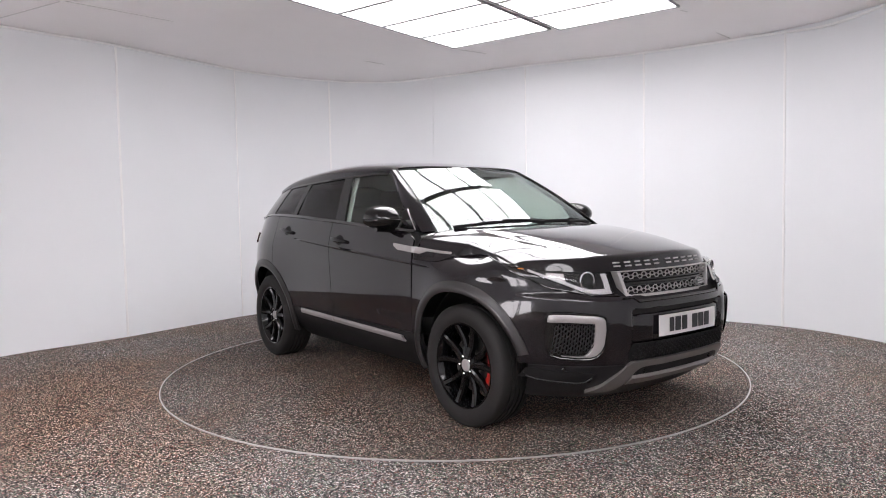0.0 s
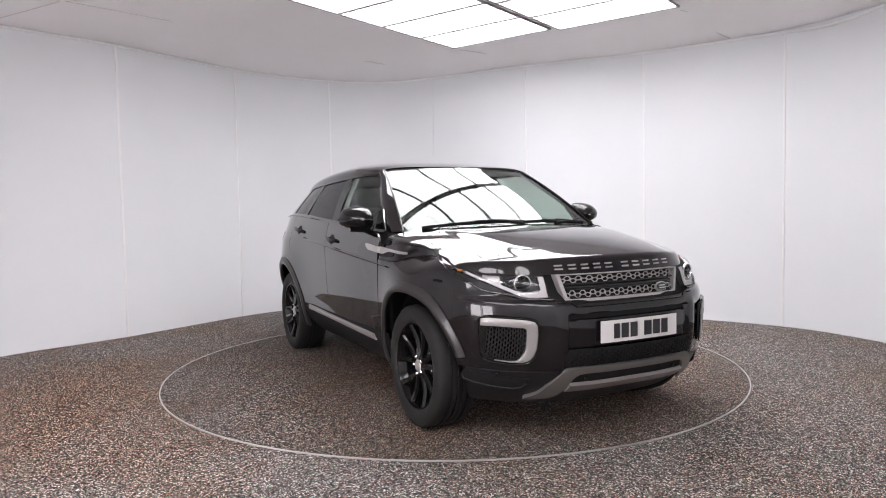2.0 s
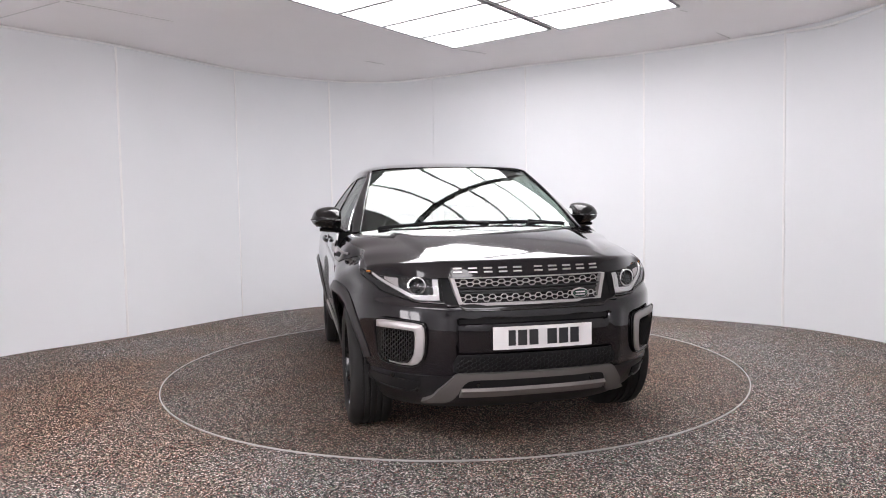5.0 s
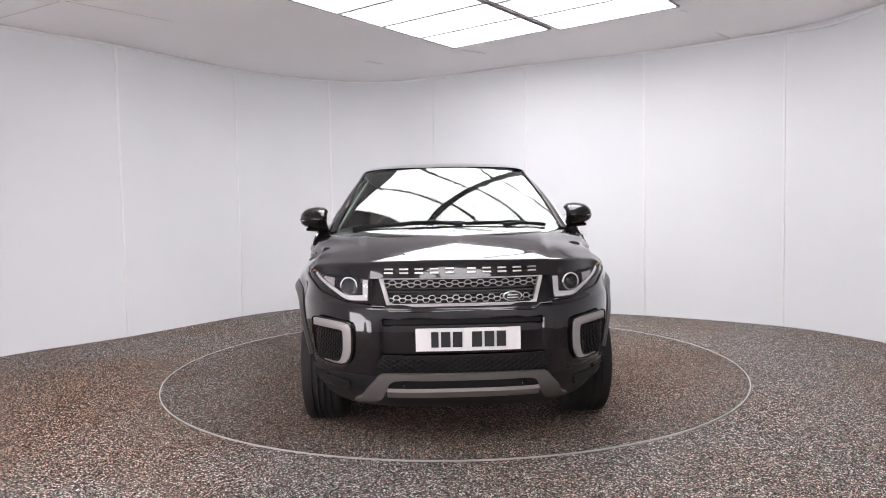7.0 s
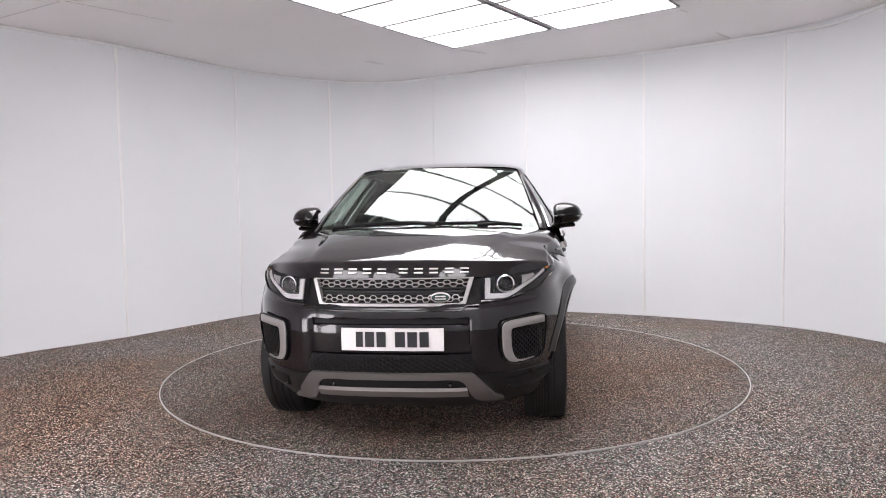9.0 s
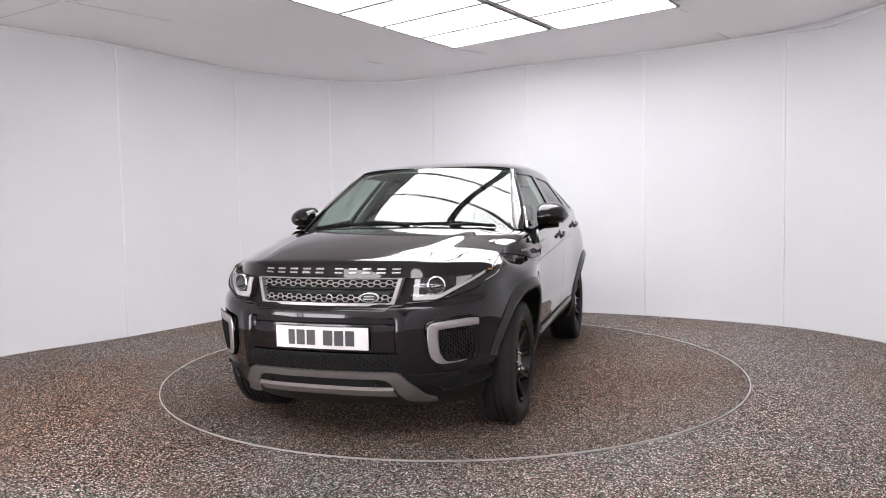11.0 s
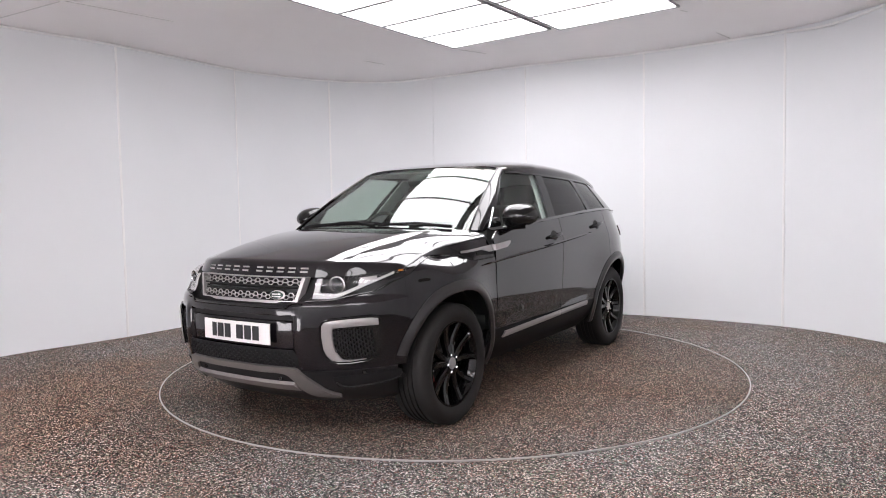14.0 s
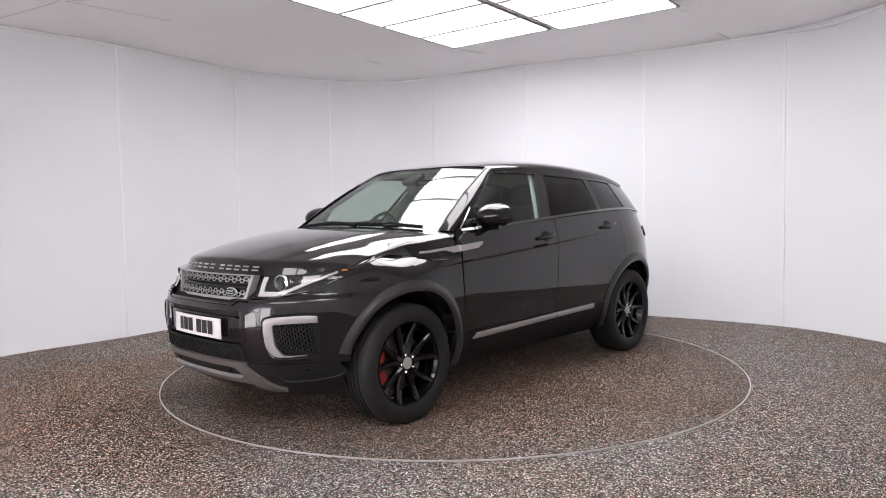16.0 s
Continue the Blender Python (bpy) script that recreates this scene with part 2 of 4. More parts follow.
def build_room():
    line = plan_line()
    n = len(line)
    out = [(line[(i + 1) % n] - line[i - 1]).normalized() for i in range(n)]
    out = [Vector((-d.y, d.x)) for d in out]
    # ground, larger than the room
    bm = bmesh.new()
    bm.faces.new([bm.verts.new((p.x + o.x * 0.3, p.y + o.y * 0.3, 0)) for p, o in zip(line, out)][::-1])
    tagged(link_mesh("floor", bm, M_CARPET), "speckled grey rubber-chip carpet floor with rusty staining", "floor", kind="structure")
    # ceiling
    bm = bmesh.new()
    low = [bm.verts.new((p.x + o.x * 0.3, p.y + o.y * 0.3, CEILING)) for p, o in zip(line, out)]
    top = [bm.verts.new((v.co.x, v.co.y, CEILING + 0.12)) for v in low]
    bm.faces.new(low)
    bm.faces.new(top[::-1])
    for i in range(n):
        bm.faces.new((low[i], low[(i + 1) % n], top[(i + 1) % n], top[i]))
    ceiling = tagged(link_mesh("ceiling", bm, M_CEIL), "off-white painted flat ceiling with faint board seams", "ceiling", kind="structure")
    for a, b in (((-3.018, 0.034), (-2.421, 0.675)),
                 ((-1.246, 0.133), (-0.962, 0.506)),
                 ((-3.818, 0.458), (-3.074, 0.045)),
                 ((-0.946, 2.449), (-0.741, 2.654)),
                 ((0.12, 1.99), (0.421, 2.206)),
                 ((2.671, 1.493), (2.904, 1.741)),
                 ((2.041, 0.665), (2.12, 0.723))):
        a, b = spot(*a), spot(*b)
        d = b - a
        part("ceiling_seam", box(d.length, 0.008, 0.005, pose((a.x + b.x) / 2, (a.y + b.y) / 2, CEILING - 0.002, 0, 0, math.degrees(math.atan2(d.y, d.x)))), M_SEAM, ceiling)
    # wall boards, split at the seams that show and evenly elsewhere
    seams = [min(range(n), key=lambda i: (line[i] - spot(*s)).length) for s in
             ((-4.28, -0.2), (-3.31, 1.45), (-2.52, 2.73), (-1.54, 3.56), (-0.22, 3.51), (0.92, 2.86), (2.17, 2.29), (3.32, 1.44), (3.95, -0.02), (4.13, -1.4), (4.0, -2.9),
              (3.4, -4.4), (2.3, -5.75), (0.8, -6.6), (-0.8, -6.6), (-2.4, -5.75), (-3.5, -4.5), (-4.15, -3.2), (-4.45, -1.7))]
    wall = tagged(new("wall"), "white smooth board wall with slim vertical cover strips", "wall", kind="structure")
    for s, i0 in enumerate(seams):
        i1 = seams[(s + 1) % len(seams)]
        ids = [k % n for k in range(i0, i1 + 1 if i1 > i0 else i1 + n + 1)]
        bm = bmesh.new()
        rows = []
        for a, k in enumerate(ids):
            p, o = line[k], out[k]
            t = Vector((o.y, -o.x)) * (0.0015 if a == 0 else -0.0015 if a == len(ids) - 1 else 0)
            rows.append([bm.verts.new((p.x + t.x + o.x * q, p.y + t.y + o.y * q, z)) for q, z in ((0, -0.01), (0, CEILING), (0.08, CEILING), (0.08, -0.01))])
        for a in range(len(rows) - 1):
            for c in range(4):
                bm.faces.new((rows[a][c], rows[a][(c + 1) % 4], rows[a + 1][(c + 1) % 4], rows[a + 1][c]))
        bm.faces.new(rows[0])
        bm.faces.new(rows[-1])
        part("panel", bm, M_WALL, wall)
        p, o = line[i0], out[i0]
        if s != 4:
            part("cover_strip", box(0.022 if s not in (2, 5) else 0.014, 0.018, CEILING, pose(p.x, p.y, CEILING / 2, 0, 0, math.degrees(math.atan2(o.y, o.x)) - 90), 0.003), M_BATTEN, wall)
    # trim along the top of the wall, hanging loose over one stretch
    bm = bmesh.new()
    rows = []
    for k in range(n):
        p, o = line[k], out[k]
        d = (p - spot(3.55, 1.05)).length
        sag = 0.045 * math.exp(-(d / 0.42) ** 2)
        rows.append([bm.verts.new((p.x - o.x * (q + sag * 0.5), p.y - o.y * (q + sag * 0.5), CEILING - z - sag)) for q, z in ((-0.01, 0.0), (0.014, 0.004), (0.014, 0.022), (-0.01, 0.024))])
    for k in range(n):
        for c in range(4):
            bm.faces.new((rows[k][c], rows[k][(c + 1) % 4], rows[(k + 1) % n][(c + 1) % 4], rows[(k + 1) % n][c]))
    part("top_trim", bm, M_BATTEN, wall, "thin white plastic edging strip hanging loose in one place")


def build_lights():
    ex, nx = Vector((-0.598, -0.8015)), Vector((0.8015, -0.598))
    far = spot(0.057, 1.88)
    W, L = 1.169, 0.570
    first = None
    # the bank over the turntable, and two smaller ones added over the camera's end of the room
    # the added two stay out of view, as fill for walls, floor and nose
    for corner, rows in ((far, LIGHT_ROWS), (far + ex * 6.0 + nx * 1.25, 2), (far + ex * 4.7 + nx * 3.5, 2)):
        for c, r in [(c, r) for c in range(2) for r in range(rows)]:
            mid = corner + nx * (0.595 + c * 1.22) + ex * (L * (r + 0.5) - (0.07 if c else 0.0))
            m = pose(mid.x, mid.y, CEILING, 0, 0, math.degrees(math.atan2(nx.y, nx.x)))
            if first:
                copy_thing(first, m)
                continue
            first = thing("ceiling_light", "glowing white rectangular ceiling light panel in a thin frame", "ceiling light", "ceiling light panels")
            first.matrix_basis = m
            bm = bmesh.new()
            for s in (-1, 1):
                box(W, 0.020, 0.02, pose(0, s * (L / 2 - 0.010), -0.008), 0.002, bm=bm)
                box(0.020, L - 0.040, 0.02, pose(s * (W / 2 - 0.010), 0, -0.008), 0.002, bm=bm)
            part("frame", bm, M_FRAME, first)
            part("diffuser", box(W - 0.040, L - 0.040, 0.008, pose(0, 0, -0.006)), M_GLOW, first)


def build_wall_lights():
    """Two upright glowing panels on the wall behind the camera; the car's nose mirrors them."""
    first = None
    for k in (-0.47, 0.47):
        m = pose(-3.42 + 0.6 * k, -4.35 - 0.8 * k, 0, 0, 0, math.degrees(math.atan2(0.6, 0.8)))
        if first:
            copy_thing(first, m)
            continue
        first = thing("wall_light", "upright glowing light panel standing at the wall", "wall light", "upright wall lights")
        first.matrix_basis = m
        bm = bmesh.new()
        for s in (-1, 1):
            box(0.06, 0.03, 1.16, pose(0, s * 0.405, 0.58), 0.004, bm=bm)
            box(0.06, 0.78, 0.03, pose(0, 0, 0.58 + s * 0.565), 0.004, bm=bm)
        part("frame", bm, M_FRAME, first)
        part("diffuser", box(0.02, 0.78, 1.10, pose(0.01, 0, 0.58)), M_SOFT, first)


LIGHT_ROWS = 4
build_room()
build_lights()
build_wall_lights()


def build_turntable():
    t = thing("turntable", "round carpeted turntable disc with a pale metal rim, flush with floor", "turntable")
    t.matrix_basis = pose(AXIS.x, AXIS.y, 0)
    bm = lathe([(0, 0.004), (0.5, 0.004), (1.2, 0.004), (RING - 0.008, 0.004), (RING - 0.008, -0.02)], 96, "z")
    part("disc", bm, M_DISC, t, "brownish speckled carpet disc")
    bm = lathe([(RING - 0.007, -0.01), (RING - 0.007, 0.006), (RING - 0.005, 0.0075), (RING - 0.001, 0.0075), (RING + 0.001, 0.006), (RING + 0.001, -0.01)], 128, "z")
    part("rim", bm, M_STEEL, t, "thin pale metal edge ring")
    return t


turntable = build_turntable()


# ---- the car: x forwards, y to its left, z up, origin on the floor between the axles ----
SIDE = curve([(0.18, 0.80), (0.26, 0.838), (0.34, 0.866), (0.42, 0.882), (0.50, 0.890), (0.62, 0.903), (0.76, 0.910), (0.88, 0.916), (0.95, 0.919), (1.00, 0.916), (1.06, 0.904), (1.12, 0.888), (1.22, 0.862)])
NOSE = curve([(0.18, 1.99), (0.25, 2.07), (0.32, 2.135), (0.40, 2.175), (0.50, 2.196), (0.60, 2.202), (0.68, 2.200), (0.74, 2.192), (0.766, 2.175), (0.79, 2.136), (0.86, 2.105), (0.92, 2.065), (0.97, 2.02), (1.02, 1.96)])
TAIL = curve([(0.18, -1.97), (0.30, -2.07), (0.45, -2.13), (0.65, -2.145), (0.85, -2.12), (1.05, -2.06), (1.22, -1.99)])
HUB_F, HUB_R, HUB_Z = 1.335, -1.335, 0.337
N_SUPER = 3.0
X_FRONT, X_REAR = 1.0, -1.15


def width(x, z, lean=True):
    w = SIDE(z)
    bulge = math.exp(-((z - 0.66) / 0.26) ** 2)
    w += 0.060 * math.exp(-((x - HUB_F) / 0.30) ** 2) * bulge
    w += 0.042 * math.exp(-((x - HUB_R) / 0.44) ** 2) * math.exp(-((z - 0.74) / 0.30) ** 2)
    # the sculpted lower door
    w -= 0.006 * math.exp(-((z - 0.53) / 0.06) ** 2) * math.exp(-((x - 0.0) / 0.75) ** 4)
    # the wing rolls over above the wheel
    if x > 0.95 and z > 0.86:
        w -= 0.12 * min(1.0, (x - 0.95) / 0.25) * ((z - 0.86) / 0.14) ** 2
    # and is flattened towards the top of the arch
    if z > 0.82 and x > 0.95:
        w -= 0.050 * math.exp(-((x - 1.37) / 0.16) ** 2) * ((z - 0.82) / 0.14) ** 1.4
    # the corner ahead of the wheel leans in towards the lamp
    if lean and z > 0.56:
        w -= 0.036 * math.exp(-((x - 1.57) / 0.16) ** 2) * ((z - 0.56) / 0.3) ** 1.2 * (1 - max(0.0, min(1.0, (z - 0.83) / 0.09)))
    if x < -0.6:
        w -= 0.05 * ((-0.6 - x) / 1.3) ** 2 * max(0.0, min(1.0, (z - 0.6) / 0.5))
    return w


def sd(x, z, s=1, out=0.0):
    """A point on the flank."""
    w = width(x, z)
    if x > X_FRONT:
        q = min((x - X_FRONT) / (NOSE(z) - X_FRONT), 0.9999)
        w *= (1 - q**N_SUPER) ** (1 / N_SUPER)
    elif x < X_REAR:
        q = min((X_REAR - x) / (X_REAR - TAIL(z)), 0.9999)
        w *= (1 - q**N_SUPER) ** (1 / N_SUPER)
    return Vector((x, s * (w + out), z))


def fr(y, z, out=0.0):
    """A point on the nose."""
    w = width(1.6, z, False)
    q = min(abs(y) / w, 0.9999)
    return Vector((X_FRONT + (NOSE(z) - X_FRONT) * (1 - q**N_SUPER) ** (1 / N_SUPER) + out, y, z))


def wrap(phi, z, s=1, out=0.0, rear=False):
    """A point round the corner: phi 0 is the middle of the nose (or tail), 90 the flank."""
    a = radians(phi)
    c, k = math.cos(a) ** (2 / N_SUPER), math.sin(a) ** (2 / N_SUPER)
    x0, xe = (X_REAR, TAIL(z)) if rear else (X_FRONT, NOSE(z))
    x = x0 + (xe - x0) * c
    d = 1 if not rear else -1
    return Vector((x + d * out * c, s * (width(x if not rear else max(x, -1.9), z) * k + out * k), z))


BELT = curve([(-1.75, 1.175), (-1.6, 1.196), (-1.33, 1.214), (-0.85, 1.202), (-0.15, 1.160), (0.4, 1.122), (0.85, 1.096)])
RAIL_Y = curve([(-1.85, 0.545), (-1.5, 0.60), (-1.0, 0.64), (-0.3, 0.645), (0.05, 0.632), (0.16, 0.622), (0.28, 0.602)])
RAIL_Z = curve([(-1.85, 1.395), (-1.75, 1.415), (-1.4, 1.462), (-1.0, 1.482), (-0.3, 1.506), (0.05, 1.512), (0.18, 1.508), (0.28, 1.500)])
BELT_Y = curve([(-1.75, 0.76), (-1.6, 0.795), (-1.33, 0.833), (-0.9, 0.858), (0.0, 0.864), (0.5, 0.85), (0.95, 0.795)])


def gh(x, z, s=1, out=0.0):
    """A point on the glasshouse side."""
    zb, zt = BELT(x), RAIL_Z(x)
    t = (z - zb) / (zt - zb)
    y = lerp(BELT_Y(x), RAIL_Y(x), t) + 0.005 * 4 * t * (1 - t)
    return Vector((x, s * (y + out), z))


def quad(fn, a, b, c, d, nu, nv, thick=0.0):
    """A sheet on fn with corners a (u0 v0), b (u1 v0), c (u1 v1), d (u0 v1) in its two coordinates."""
    def f(u, v):
        p = [lerp(lerp(a[i], b[i], u), lerp(d[i], c[i], u), v) for i in (0, 1)]
        return fn(*p)
    return sheet(f, nu, nv, thick)


def flank(x0, x1, lo, hi, s, nu, nv, thick=0.012, out=0.0, lean=(0.0, 0.0)):
    """A body panel on the flank between x0 and x1; lo and hi give its lower and upper edge. lean: shift of each end from top to bottom."""
    def f(u, v):
        xa = x0 + lean[0] * (1 - v)
        xb = x1 + lean[1] * (1 - v)
        x = lerp(xa, xb, u)
        l, h = lo(x), hi(x)
        return sd(x, lerp(l, h, v), s, out)
    return sheet(f, nu, nv, thick)


ARCH_R = 0.440


def arch(x, hub, base):
    d = abs(x - hub)
    r = ARCH_R
    return max(base, HUB_Z + 0.038 + math.sqrt(max(r * r - d * d, 0))) if d < r else base


HOOD_Z = curve([(0.80, 0.940), (0.944, 0.937), (1.136, 0.932), (1.227, 0.957), (1.39, 0.977), (1.50, 0.966), (1.617, 0.937), (1.68, 0.905), (1.786, 0.862), (1.85, 0.825)])
HOOD_C = curve([(0.0, 1.130), (0.20, 1.112), (0.40, 1.086), (0.60, 1.052), (0.75, 1.022), (0.86, 0.997), (0.93, 0.979), (0.958, 0.968), (0.972, 0.950), (1.0, 0.882)])


def step(t):
    t = max(0.0, min(1.0, t))
    return t * t * (3 - 2 * t)


HOOD_M = 3.0


HOOD_S = curve([(0.0, 1.055), (0.2, 1.043), (0.41, 1.022), (0.61, 1.000), (0.75, 0.978), (0.88, 0.946), (1.0, 0.922)])
HOOD_Y = curve([(0.0, 0.862), (0.3, 0.842), (0.55, 0.788), (0.75, 0.795), (1.0, 0.800)])
SKIRT = 0.86


def hood_point(u, v):
    """u: 0 at the cowl, 1 at the leading edge (finer there); v: -1 .. 1 across, past SKIRT down the flank to the shut line."""
    uu = 1 - (1 - u) ** 1.5
    th = min(1.0, abs(v) / SKIRT) * math.pi / 2
    k, c = math.sin(th) ** (2 / HOOD_M), max(math.cos(th), 0.0) ** (2 / HOOD_M)
    x_front = lerp(fr(k * 0.80, 0.92).x, 1.72, k ** 8)
    x_cowl = 1.02 - 0.09 * k * k
    x = lerp(x_cowl, x_front, uu)
    zc, zs = HOOD_C(uu), HOOD_S(uu)
    xs = lerp(0.93, 1.72, uu)
    y = k * HOOD_Y(uu)
    # a gently crowned top that rolls over at the shoulder
    z = zs + (zc - zs) * (1 - 0.42 * k * k - 0.58 * (1 - max(0.0, 1 - k**7) ** 0.5))
    # raised centre with a crease running back from the lamps
    if 0 < uu < 1:
        crease = 1 / (1 + math.exp((y - lerp(0.60, 0.47, uu)) / 0.009))
        z += 0.015 * crease * math.sin(math.pi * uu) ** 0.9
    if abs(v) > SKIRT:
        t = (abs(v) - SKIRT) / (1 - SKIRT)
        ze = min(HOOD_Z(xs) - 0.001, zs - 0.003)
        z = lerp(zs, ze, t)
        y = lerp(HOOD_Y(uu), max(HOOD_Y(uu), sd(xs, ze).y + 0.002), t ** 0.8)
    return Vector((x, math.copysign(y, v), z))


BUMPER_TOP = curve([(0, 0.750), (12, 0.750), (17, 0.758), (20, 0.770), (30, 0.780), (38, 0.799), (46, 0.818), (51, 0.852), (57, 0.885)])


def bumper_point(u, v):
    s, a = math.copysign(1, u - 0.5), 56.3 * abs(2 * u - 1)
    x = wrap(a, 0.55).x
    lo = arch(x, HUB_F, 0.412)
    z = lerp(lo, BUMPER_TOP(a), v)
    # the outer end runs straight up, against the wing
    end = math.degrees(math.acos(((1.7266 - X_FRONT) / (NOSE(z) - X_FRONT)) ** 1.5))
    a *= lerp(1.0, end / 56.3, (a / 56.3) ** 3)
    p = wrap(a, z, s)
    # the plate sits in a shallow sunk field, under a slot
    y = abs(p.y)
    sunk = step((0.415 - y) / 0.022) * step((0.700 - z) / 0.012)
    deep = step((0.400 - y) / 0.012) * step((z - 0.664) / 0.010) * step((0.700 - z) / 0.010)
    p.x -= 0.016 * sunk + 0.022 * deep
    # and the corners stand proud above the lamp pockets
    p.x += 0.010 * math.exp(-((y - 0.455) / 0.035) ** 2) * step((0.74 - z) / 0.06)
    return p


def windscreen_point(u, v, out=0.0):
    """u: -1 .. 1 across, v: 0 at the base, 1 at the roof."""
    y = u * lerp(0.762, 0.598, v)
    x = lerp(1.03 - 0.095 * u * u, 0.335 - 0.08 * u * u, v)
    z = lerp(1.128 - 0.030 * u * u, 1.551 - 0.030 * abs(u) ** 2.2, v)
    b = 0.020 * math.sin(math.pi * v) + out
    return Vector((x + b * 0.46, y, z + b * 0.88))


ROOF_C = curve([(-1.86, 1.470), (-1.7, 1.512), (-1.4, 1.566), (-1.0, 1.608), (-0.6, 1.628), (-0.3, 1.625), (0.0, 1.603), (0.18, 1.580), (0.34, 1.552)])


def roof_point(u, v):
    """u: 0 front, 1 rear; v: -1 .. 1 across, at the ends down to the side windows' heads."""
    s = abs(v)
    th = s * math.pi / 2
    k, c = math.sin(th) ** 0.9, max(math.cos(th), 0.0) ** 0.62
    x = lerp(0.338 - 0.092 * k * k, -1.85 + 0.09 * k * k, u)
    y = k * (RAIL_Y(x) + 0.004)
    zt = RAIL_Z(x)
    z = zt + (ROOF_C(x) - zt) * c
    return Vector((x, math.copysign(y, v), z))


def build_wheel(parent, x, side):
    """side: 1 left, -1 right; the outer face looks along side * y."""
    hub = new("wheel")
    hub.parent = parent
    hub.matrix_basis = pose(x, side * 0.772, HUB_Z, 0, 0, 0 if side > 0 else 180)
    R, w = 0.354, 0.118
    prof = [(0.246, -w * 0.86), (0.262, -w), (0.300, -w * 1.04), (0.334, -w * 0.98), (0.351, -w * 0.85), (R - 0.001, -w * 0.6)]
    for g in (-0.42, -0.14, 0.14, 0.42):
        prof += [(R, w * (g - 0.06)), (R - 0.008, w * (g - 0.05)), (R - 0.008, w * (g + 0.05)), (R, w * (g + 0.06))]
    prof += [(R - 0.001, w * 0.6), (0.351, w * 0.85), (0.334, w * 0.98), (0.300, w * 1.04), (0.285, w * 1.03), (0.262, w), (0.246, w * 0.86)]
    part("tyre", lathe(prof, 72), M_TYRE, hub, sharp=50)
    rim = part("rim", lathe([(0.248, -w * 0.84), (0.225, -w * 0.75), (0.215, 0.0), (0.222, w * 0.62), (0.236, w * 0.80), (0.241, w * 0.92), (0.2475, w * 0.93), (0.2485, w * 0.86)], 64), M_RIM, hub)
    # five pairs of slim spokes
    bm = bmesh.new()
    for k in range(5):
        for j in (-1, 1):
            a = k * math.tau / 5 + math.pi / 2 + j * 0.17
            b = k * math.tau / 5 + math.pi / 2 + j * 0.315
            pts = []
            for i in range(7):
                t = i / 6
                ang = lerp(a, b, t**0.8)
                r = lerp(0.045, 0.236, t)
                y = lerp(w * 0.72, w * 0.82, t) - 0.018 * math.sin(math.pi * t)
                pts.append((ang, r, y, lerp(0.023, 0.0175, t) + (0.004 if i == 6 else 0)))
            rows = []
            for ang, r, y, h in pts:
                rad = Vector((math.cos(ang), 0, math.sin(ang)))
                tan = Vector((-math.sin(ang), 0, math.cos(ang)))
                c = rad * r
                rows.append([bm.verts.new(c + tan * q * h + Vector((0, y + d, 0))) for q, d in ((-1, -0.034), (-1, -0.006), (-0.55, 0.004), (0.55, 0.004), (1, -0.006), (1, -0.034))])
            for p, q in zip(rows, rows[1:]):
                for i in range(6):
                    bm.faces.new((p[i], p[(i + 1) % 6], q[(i + 1) % 6], q[i]))
            bm.faces.new(rows[0])
            bm.faces.new(rows[-1])
    part("spokes", bm, M_RIM, hub, "ten slim gloss black spokes in pairs", sharp=40)
    part("hub", lathe([(0.0, w * 0.70), (0.040, w * 0.70), (0.062, w * 0.66), (0.070, w * 0.55), (0.070, w * 0.2)], 40), M_RIM, hub)
    part("centre_cap", lathe([(0.0, w * 0.70 + 0.010), (0.029, w * 0.70 + 0.009), (0.035, w * 0.70 + 0.004), (0.035, w * 0.68)], 32), M_SILVER, hub, "silver centre cap")
    for k in range(5):
        a = k * math.tau / 5 - math.pi / 2 + 0.3
        bm = lathe([(0.0, 0.018), (0.006, 0.017), (0.0105, 0.011), (0.0105, 0.0)], 6)
        bmesh.ops.translate(bm, verts=bm.verts, vec=(0.052 * math.cos(a), w * 0.66, 0.052 * math.sin(a)))
        part("wheel_nut", bm, M_CHROME, hub, "bright wheel nut")
    part("brake_disc", lathe([(0.06, 0.0), (0.165, 0.0), (0.165, 0.022), (0.09, 0.022), (0.085, 0.04), (0.0, 0.042)], 48), M_DISCB, hub)
    return hub


def build_caliper(parent, x, side):
    """Sits behind the spokes, at the side of the disc that points to the nose (front) or tail (rear)."""
    d = 1 if x > 0 else -1
    def f(u, v):
        a = lerp(-0.62, 0.62, u)
        r = lerp(0.140, 0.200, v)
        bulge = 0.035 + 0.012 * math.sin(math.pi * v)
        return Vector((x + d * r * math.cos(a), side * (0.772 + bulge), HUB_Z + 0.01 + r * math.sin(a)))
    return part("brake_caliper", sheet(f, 10, 4, 0.03), M_RED if x > 0 else M_BLACK, parent, "red painted brake caliper" if x > 0 else "")


def hexagon(cy, cz, w, h):
    return [(cy - w, cz), (cy - w * 0.5, cz + h), (cy + w * 0.5, cz + h), (cy + w, cz), (cy + w * 0.5, cz - h), (cy - w * 0.5, cz - h)]


